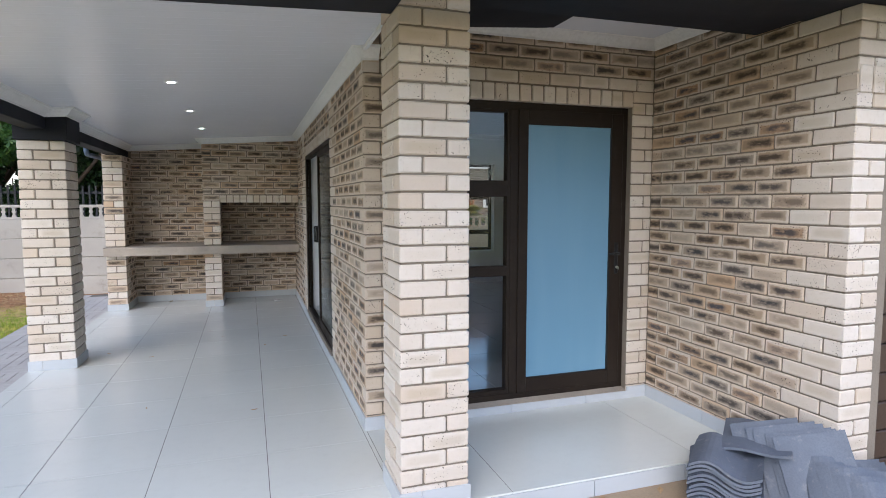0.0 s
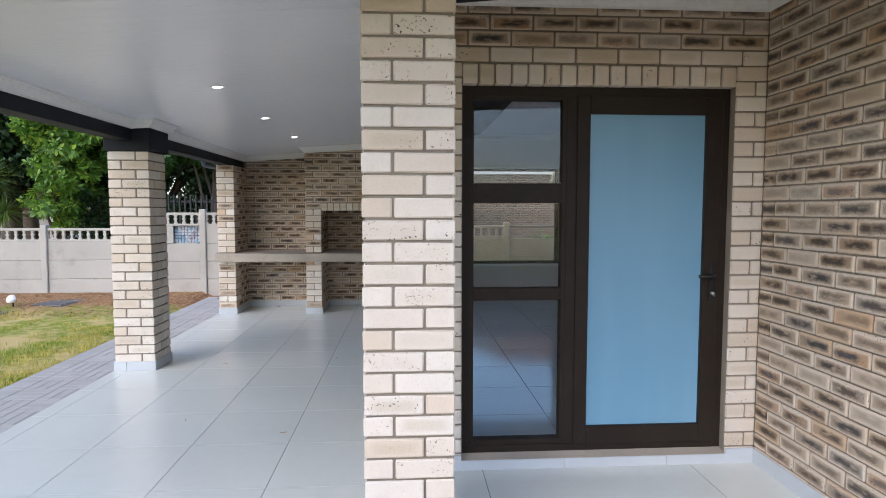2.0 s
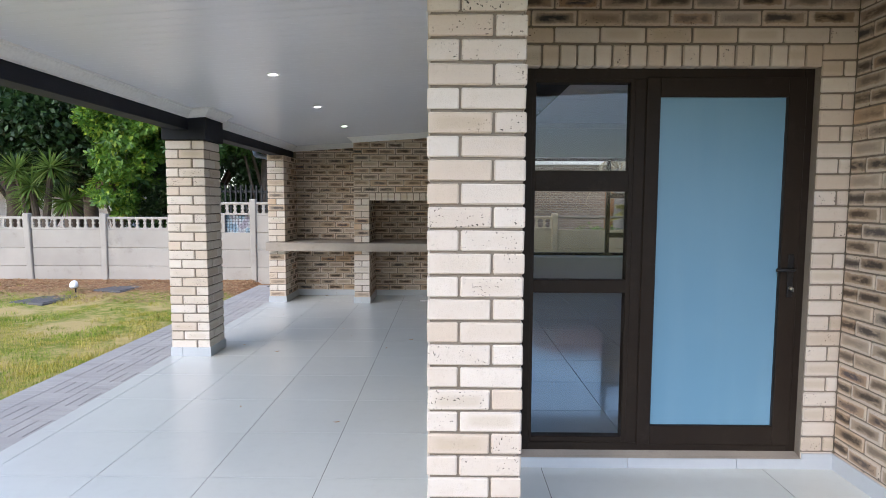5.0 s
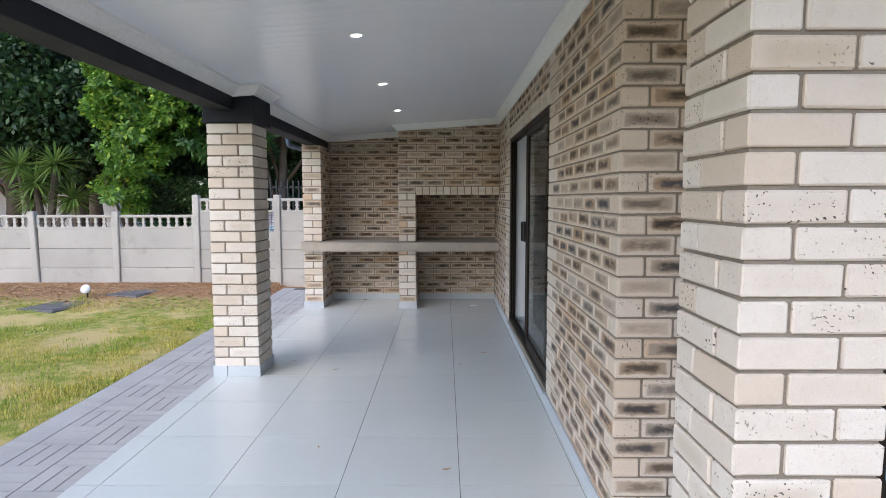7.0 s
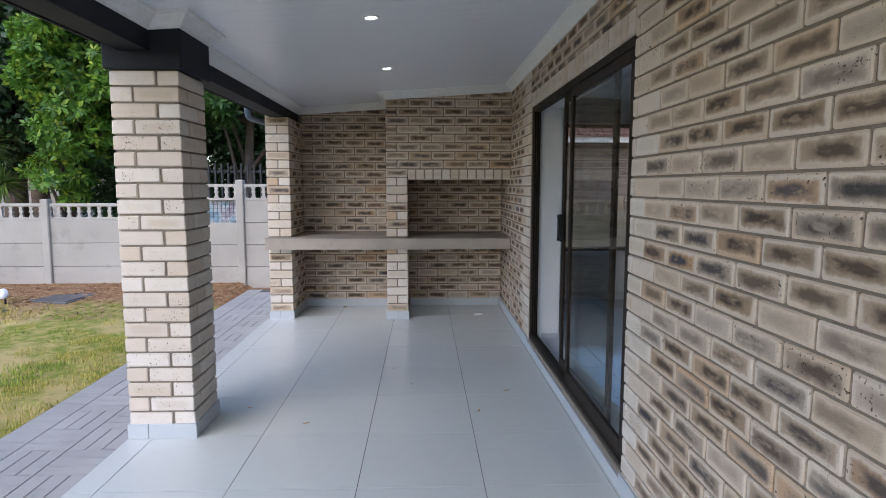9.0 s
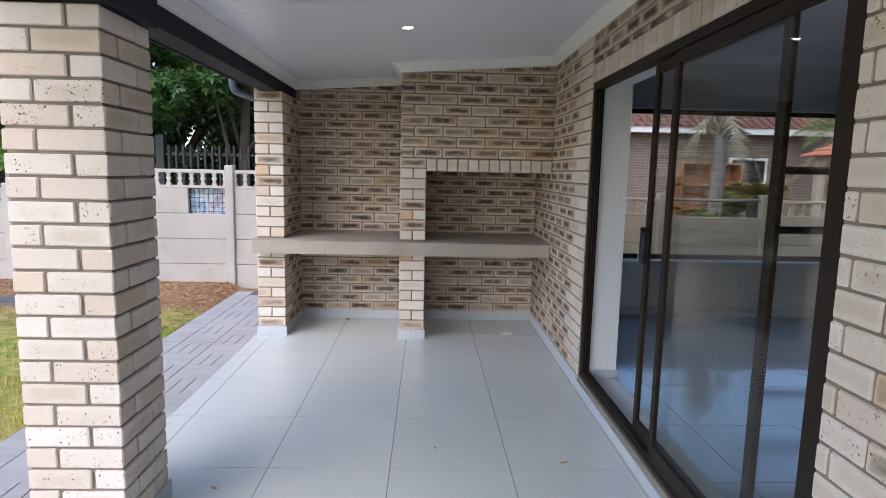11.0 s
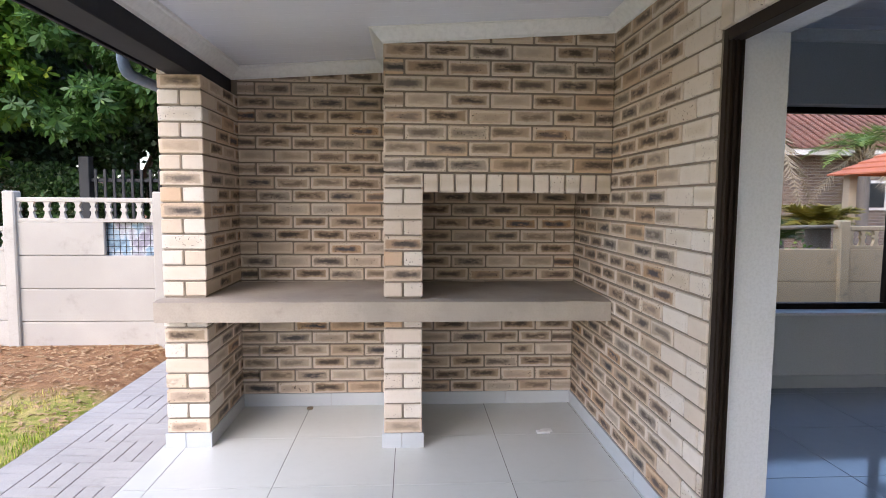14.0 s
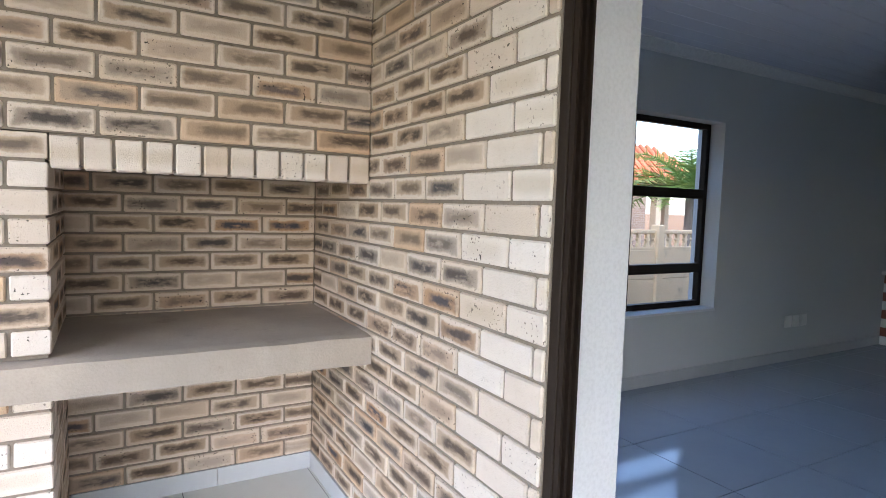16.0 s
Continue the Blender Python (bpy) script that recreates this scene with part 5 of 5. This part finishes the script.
for k in range(7):
    roof_tile(pose(2.84 + k * 0.008, 2.13 - k * 0.036, YZ + 0.085 - 0.006 * k + tr.uniform(-0.004, 0.006), 56, 0, -44 + tr.uniform(-2, 2)) @ pose(0, 0, 0, 0, 0, 11 + tr.uniform(-3, 3)), "slate-grey concrete roof tile leaning low in the front row", TM)
roof_tile(pose(2.72, 2.57, YZ + 0.255, 3, -4, -48), "slate-grey concrete roof tile lying across the stack", TF)


# ---- trees ----
def leaf_cloud(centres, radii, n, size, rng, slim=0.36, whorl=False):
    """Leaves as folded slips, thrown on the shells of many clumps."""
    idx = rng.integers(0, len(centres), n)
    c = np.array(centres)[idx]
    r = np.array(radii)[idx]
    d = rng.normal(size=(n, 3))
    d /= np.linalg.norm(d, axis=1)[:, None]
    rad = r[:, None] * np.array((1, 1, 0.85)) * (rng.uniform(0.35, 1.0, n) ** 0.45)[:, None]
    p = c + d * rad
    if whorl:
        # leaves stand in rosettes of seven round the tip of a twig
        g = np.arange(n) // 7 * 7
        p = p[g]
        tip = d[g] + rng.normal(size=(n, 3))[g] * 0.45 + np.array((0, 0, 0.35))
        tip /= np.linalg.norm(tip, axis=1)[:, None]
        u = np.cross(tip, np.array((0.31, 0.17, 0.93)))
        u /= np.linalg.norm(u, axis=1)[:, None] + 1e-9
        w = np.cross(tip, u)
        ang = ((np.arange(n) % 7) * 0.898 + rng.uniform(-0.25, 0.25, n))[:, None]
        ax = u * np.cos(ang) + w * np.sin(ang) + tip * rng.uniform(0.0, 0.55, n)[:, None] + np.array((0, 0, -0.15))
        ax /= np.linalg.norm(ax, axis=1)[:, None]
        sd = np.cross(ax, tip)
    else:
        ax = d * 0.7 + rng.normal(size=(n, 3)) * 0.6 + np.array((0, 0, -0.25))
        ax /= np.linalg.norm(ax, axis=1)[:, None]
        sd = np.cross(ax, rng.normal(size=(n, 3)))
    sd /= np.linalg.norm(sd, axis=1)[:, None] + 1e-9
    s = (size * rng.uniform(0.6, 1.3, n))[:, None]
    wide = 0.62 if whorl else 0.5
    v = np.empty((n, 4, 3))
    v[:, 0] = p
    v[:, 1] = p + ax * s * wide + sd * s * slim
    v[:, 2] = p + ax * s
    v[:, 3] = p + ax * s * wide - sd * s * slim
    me = bpy.data.meshes.new("leaves")
    me.from_pydata(v.reshape(-1, 3).tolist(), [], np.arange(n * 4).reshape(-1, 4).tolist())
    return me


def tree(name, x, y, height, blobs, n, size, leaf, label, seed, clump=0.34, clumps=90, trunk=0.11, slim=0.36, whorl=False):
    """A trunk with limbs and a crown of clumps scattered on ellipsoids (x, y, z, rx, ry, rz)."""
    r = np.random.default_rng(seed)
    rr = random.Random(seed)
    t = thing(name, label, "tree", (x, y, -0.15))
    cs, rs = [], []
    vol = np.array([b[3] * b[4] * b[5] for b in blobs]) ** 0.67
    for b, k in zip(blobs, np.maximum(4, (clumps * vol / vol.sum()).astype(int))):
        for _ in range(k):
            d = r.normal(size=3)
            d /= np.linalg.norm(d)
            f = r.uniform(0.45, 1.0) ** 0.5
            cs.append((b[0] + d[0] * b[3] * f, b[1] + d[1] * b[4] * f, b[2] + d[2] * b[5] * f))
            rs.append(clump * r.uniform(0.55, 1.25))
    bm = bmesh.new()
    top = Vector((x + rr.uniform(-0.2, 0.2), y + rr.uniform(-0.2, 0.2), height * 0.62))
    pts = [Vector((x, y, -0.2)).lerp(top, f) + Vector((rr.uniform(-0.06, 0.06), rr.uniform(-0.06, 0.06), 0)) for f in (0, 0.25, 0.5, 0.75, 1)]
    tube(bm, pts, [trunk * 1.2, trunk, trunk * 0.85, trunk * 0.7, trunk * 0.45], 9)
    for k in range(9):
        c = Vector(cs[rr.randrange(len(cs))])
        a = pts[rr.randrange(1, 5)]
        mid = a.lerp(c, 0.5) + Vector((0, 0, 0.15))
        tube(bm, [a, mid, c], [trunk * 0.4, trunk * 0.26, trunk * 0.1], 6)
    part("trunk", bm, M_BARK, t, "", True)
    part("crown", leaf_cloud(cs, rs, n, size, r, slim, whorl), leaf, t)
    return t


tree("tree", -6.3, 13.2, 4.6, [(-6.2, 12.8, 1.8, 0.42, 0.5, 0.85), (-6.1, 13.0, 3.2, 0.72, 0.8, 1.1), (-5.5, 13.0, 3.1, 0.62, 0.7, 0.7), (-5.75, 12.9, 2.5, 0.55, 0.6, 0.75), (-5.5, 13.1, 4.1, 1.1, 0.9, 0.8)], 34000, 0.135, M_LEAF_A, "dense bright green leafy tree behind the boundary wall", 1, 0.19, 170, slim=0.19, whorl=True)
tree("tree", -3.6, 14.2, 5.5, [(-4.3, 13.3, 3.1, 0.9, 0.8, 1.1), (-3.4, 13.4, 4.0, 1.3, 1.0, 1.2), (-2.4, 13.6, 3.4, 1.0, 0.9, 1.2), (-5.0, 13.6, 4.5, 1.2, 1.0, 0.9)], 52000, 0.135, M_LEAF_B, "leafy green tree overhanging the boundary wall", 2, 0.27, 150, slim=0.17, whorl=True)
for k, (x, y, h, w) in enumerate(((-14.5, 21, 8.5, 3.6), (-10.5, 19, 8.0, 3.2), (-7.0, 20.0, 9.0, 3.4), (-3.6, 19.0, 8.5, 3.0), (-18.5, 19, 8.0, 3.4), (-9.0, 15.8, 6.8, 2.0), (-1.0, 18.0, 8.0, 2.6))):
    tree("tree", x, y, h, [(x, y, h * 0.62, w, w, h * 0.36), (x + 0.5, y - 0.6, h * 0.47, w * 0.9, w * 0.8, h * 0.17)], 42000, 0.15, M_LEAF_D if k % 3 else M_LEAF_B, "large dark green tree in the garden beyond", 10 + k, 0.62, 130, 0.22, slim=0.3)


def bush(name, x0, x1, y, z0, z1, n, size, leaf, label, seed, clumps=60):
    r = np.random.default_rng(seed)
    t = thing(name, label, "bush", ((x0 + x1) / 2, y, -0.15))
    cs = [(r.uniform(x0, x1), y + r.uniform(-0.4, 0.4), r.uniform(z0, z1)) for _ in range(clumps)]
    part("foliage", leaf_cloud(cs, [0.28 * r.uniform(0.7, 1.2) for _ in cs], n, size, r), leaf, t)
    bm = bmesh.new()
    for k in range(6):
        x = x0 + (x1 - x0) * (k + 0.5) / 6
        tube(bm, [(x, y, -0.15), (x + 0.05, y, z1 * 0.7)], [0.03, 0.012], 6)
    part("stems", bm, M_BARK, t)


bush("hedge_bush", -6.2, -4.3, 13.9, 0.4, 1.75, 26000, 0.06, M_HEDGE, "grey-green clipped bush with small pale blossoms", 21)
bush("hedge_bush", -7.9, -3.6, 17.0, 0.3, 2.9, 26000, 0.12, M_LEAF_D, "dark green shrubs under the tall trees", 23, 110)
bush("hedge_bush", -4.4, -0.6, 16.5, 0.3, 3.7, 30000, 0.12, M_LEAF_D, "dark green shrubs under the tall trees", 24, 170)
bush("hedge_bush", -7.6, -6.4, 16.2, 0.1, 0.8, 9000, 0.09, M_LEAF_D, "dark green shrubs behind the wall", 22)


def rosette(parent, name, at, n, length, width, leaf, rng, droop=0.35, up=0.95, low=-0.75):
    """A head of long pointed leaves that arch outwards."""
    bm = bmesh.new()
    at = Vector(at)
    for k in range(n):
        a = rng.uniform(0, 6.283)
        el = math.asin(rng.uniform(low, up))
        d = Vector((math.cos(a) * math.cos(el), math.sin(a) * math.cos(el), math.sin(el)))
        sd = Vector((-math.sin(a), math.cos(a), 0))
        ln = length * rng.uniform(0.75, 1.1)
        prev = None
        for f in (0.0, 0.3, 0.65, 1.0):
            c = at + d * ln * f + Vector((0, 0, -droop * ln * f * f * math.cos(el)))
            w = width * (0.6 if f == 0 else (1.0 if f < 0.5 else 0.7 if f < 0.9 else 0.05))
            cur = (bm.verts.new(c - sd * w + Vector((0, 0, w * 0.5))), bm.verts.new(c), bm.verts.new(c + sd * w + Vector((0, 0, w * 0.5))))
            if prev:
                bm.faces.new((prev[0], prev[1], cur[1], cur[0]))
                bm.faces.new((prev[1], prev[2], cur[2], cur[1]))
            prev = cur
    return part(name, bm, leaf, parent)


yr = random.Random(4)
yuc = thing("yucca", "spiky green yucca with several heads on bare stems", "yucca", (-8.2, 13.3, -0.15))
bm = bmesh.new()
heads = ((-8.48, 13.2, 2.05), (-7.66, 13.1, 2.1), (-8.10, 13.1, 1.72), (-7.55, 13.4, 1.4), (-8.35, 13.4, 1.45))
for h in heads:
    tube(bm, [(-8.2, 13.3, -0.2), (h[0] * 0.5 - 4.1, 13.3, h[2] * 0.55), h], [0.09, 0.075, 0.06], 8)
part("stem", bm, M_BARK, yuc)
for h in heads:
    rosette(yuc, "leaf_head", h, 130, 0.54, 0.022, M_YUCCA, yr, 0.2)


def feather_palm(name, at, n, length, leaf, label, rng, trunk_h, trunk_r, droop=0.6, droop_dead=0):
    """A palm: a ringed trunk and arching fronds with rows of leaflets."""
    base = Vector(at)
    t = thing(name, label, "palm", base)
    if trunk_h:
        bm = bmesh.new()
        zs = [k / 24 for k in range(25)]
        tube(bm, [base + Vector((0.03 * math.sin(2.0 * f), 0, trunk_h * f)) for k, f in enumerate(zs)], [trunk_r * (1.06 if k % 2 else 0.97) * (1.1 - 0.15 * f) for k, f in enumerate(zs)], 14)
        part("trunk", bm, M_PALMBARK, t, "grey ringed palm trunk", True)
        if droop_dead:
            bm = bmesh.new()
            for k in range(34):
                a, z = 2.4 * k, trunk_h * (0.80 + 0.20 * k / 34)
                c = base + Vector((math.cos(a) * trunk_r * 0.8, math.sin(a) * trunk_r * 0.8, z))
                e = c + Vector((math.cos(a) * 0.13, math.sin(a) * 0.13, rng.uniform(0.10, 0.24)))
                tube(bm, [c, c.lerp(e, 0.5) + Vector((0, 0, -0.02)), e], [0.045, 0.035, 0.014], 6)
            part("leaf_bases", bm, M_DRY, t, "ragged dry leaf bases under the crown")
    top = base + Vector((0, 0, trunk_h))
    for kind, count, mt in (("frond", n, leaf), ("dead_frond", droop_dead, M_DRY)):
        for k in range(count):
            a = 6.283 * k / max(count, 1) + rng.uniform(-0.2, 0.2)
            el = rng.uniform(0.25, 1.15) if kind == "frond" else -0.5
            d = Vector((math.cos(a), math.sin(a), 0))
            bm = bmesh.new()
            pts = []
            for i in range(13):
                f = i / 12
                pts.append(top + d * length * f * math.cos(el * (1 - 0.3 * f)) + Vector((0, 0, length * (math.sin(el) * f - droop * f * f))))
            tube(bm, pts, [0.012 * (1.1 - i / 12) + 0.002 for i in range(13)], 5)
            sd = Vector((-d.y, d.x, 0))
            for i in range(1, 37):
                f = i / 37
                j = min(int(f * 12), 11)
                c = pts[j].lerp(pts[j + 1], f * 12 - j)
                w = pts[j + 1] - pts[j]
                w.normalize()
                ln = length * 0.30 * math.sin(math.pi * min(f * 0.9 + 0.12, 1)) + 0.02
                for s in (-1, 1):
                    e = c + (sd * s * 0.85 + w * 0.55 + Vector((0, 0, rng.uniform(-0.3, 0.25)))) * ln
                    bm.faces.new([bm.verts.new(q) for q in (c - w * 0.02, c + w * 0.02, e)])
            part(kind, bm, mt, t)
    return t


pr = random.Random(9)
feather_palm("palm", (4.55, 13.5, -0.12), 0, 0.85, M_YUCCA, "grey-trunked palm with hanging dead fronds", pr, 2.75, 0.11, 1.2, 4)
feather_palm("palm", (11.2, 19.8, -0.12), 12, 1.6, M_YUCCA, "grey-trunked palm behind the gazebo", pr, 2.9, 0.14, 0.7, 4)
feather_palm("palm", (8.30, 13.0, -0.12), 30, 1.75, M_YUCCA, "fresh green feather palm beyond the boundary wall", pr, 1.75, 0.10, 0.5)
feather_palm("cycad", (4.60, 12.35, -0.12), 26, 0.62, M_CYCAD, "golden-green cycad behind the boundary wall", pr, 1.22, 0.14, 0.45)
feather_palm("cycad", (5.15, 14.0, -0.12), 16, 0.8, M_LEAF_B, "dark green cycad beside the neighbour's house", pr, 0.95, 0.12, 0.35)
bush("garden_shrub", 3.55, 3.95, 12.0, 0.55, 0.78, 900, 0.06, M_LEAF_A, "small yellow-green shrub behind the wall", 31)

# ---- neighbouring houses ----
def tiled_roof(parent, x0, x1, y0, y1, z0, zr, mt, hip=1.5, rows=14):
    """A hipped roof with stepped courses of tiles."""
    bm = bmesh.new()
    ym = (y0 + y1) / 2
    for k in range(rows):
        f0, f1 = k / rows, (k + 1) / rows
        za, zb = z0 + (zr - z0) * f0, z0 + (zr - z0) * f1
        def ringz(f, z):
            return [(x0 + hip * f, y0 + (ym - y0) * f, z), (x1 - hip * f, y0 + (ym - y0) * f, z), (x1 - hip * f, y1 - (y1 - ym) * f, z), (x0 + hip * f, y1 - (y1 - ym) * f, z)]
        a = [bm.verts.new(p) for p in ringz(f0, za + 0.03)]
        b = [bm.verts.new(p) for p in ringz(f1 * 0.999, zb)]
        c = [bm.verts.new(p) for p in ringz(f0, za)]
        for j in range(4):
            bm.faces.new((a[j], a[(j + 1) % 4], b[(j + 1) % 4], b[j]))
            bm.faces.new((c[j], c[(j + 1) % 4], a[(j + 1) % 4], a[j]))
    part("roof", bm, mt, parent)


def rolls(parent, x0, x1, y0, ym, z0, zr, mt, hip, step=0.22):
    """Rounded tile rolls running up the near slope."""
    bm = bmesh.new()
    n = int((x1 - x0) / step)
    for k in range(1, n):
        x = x0 + k * step
        f = min(1.0, (x - x0) / hip, (x1 - x) / hip) * 0.98
        if f > 0.05:
            tube(bm, [(x, y0 - 0.01, z0 + 0.045), (x, y0 + (ym - y0) * f, z0 + (zr - z0) * f + 0.045)], [0.055, 0.055], 6)
    part("tile_rolls", bm, mt, parent, "", True)


nb = thing("house", "brown-brick bungalow with a tiled hipped roof and white fascia", "house", (9.0, 24.0, -0.12))
part("wall", boxed(2.0, 17.0, 21.5, 29.0, -0.15, 2.75), M_FARBRICK, nb)
part("fascia", boxed(1.5, 17.5, 20.95, 21.02, 2.70, 2.92, 0.01), M_FARWHITE, nb, "white fascia and gutter")
tiled_roof(nb, 1.4, 17.6, 20.9, 29.6, 2.88, 5.3, M_REDTILE, 4.0)
rolls(nb, 1.4, 17.6, 20.9, 25.25, 2.88, 5.3, M_REDTILE, 4.0, 0.26)
for x in (8.9, 12.1, 15.0):
    w = part("window", boxed(x, x + 1.2, 21.44, 21.50, 1.2, 2.05, 0.01), M_FARWHITE, nb)
    part("pane", boxed(x + 0.1, x + 1.1, 21.42, 21.438, 1.28, 1.97), M_HANDLE, w)
gz = thing("gazebo", "open gazebo with an orange tiled roof on timber posts", "gazebo", (10.6, 17.2, -0.12))
tiled_roof(gz, 8.6, 13.3, 15.6, 17.6, 1.98, 2.95, M_ORANGE, 1.9, 8)
rolls(gz, 8.6, 13.3, 15.6, 16.6, 1.98, 2.95, M_ORANGE, 1.9)
for x, y in ((8.9, 15.9), (12.9, 15.9), (8.9, 17.3), (12.9, 17.3), (10.9, 15.9)):
    part("post", boxed(x - 0.09, x + 0.09, y - 0.09, y + 0.09, -0.15, 2.0, 0.01), M_POLE, gz)
part("beam", boxed(8.8, 13.0, 15.82, 15.98, 1.86, 1.97, 0.01), M_BARK, gz)
sh = thing("wooden_shelf", "orange-brown wooden shelf unit against the neighbour's wall", "shelf", (5.6, 16.0, -0.12))
part("back", boxed(5.0, 6.3, 16.2, 16.24, 0.2, 1.75), M_WOOD, sh)
for z in (0.25, 0.75, 1.25, 1.70):
    part("board", boxed(5.0, 6.3, 15.85, 16.2, z, z + 0.05, 0.005), M_WOOD, sh)
for x in (5.0, 5.62, 6.25):
    part("upright", boxed(x, x + 0.05, 15.85, 16.2, -0.15, 1.70, 0.005), M_WOOD, sh)
pk = thing("house", "pale house with a salmon-pink roof beyond the gardens", "house", (-17.0, 23.0, -0.12))
part("wall", boxed(-24.0, -11.5, 22.0, 28.0, -0.15, 1.75), M_FARWHITE, pk)
tiled_roof(pk, -24.5, -11.0, 21.6, 28.4, 1.72, 3.1, M_PINK, 3.0, 8)
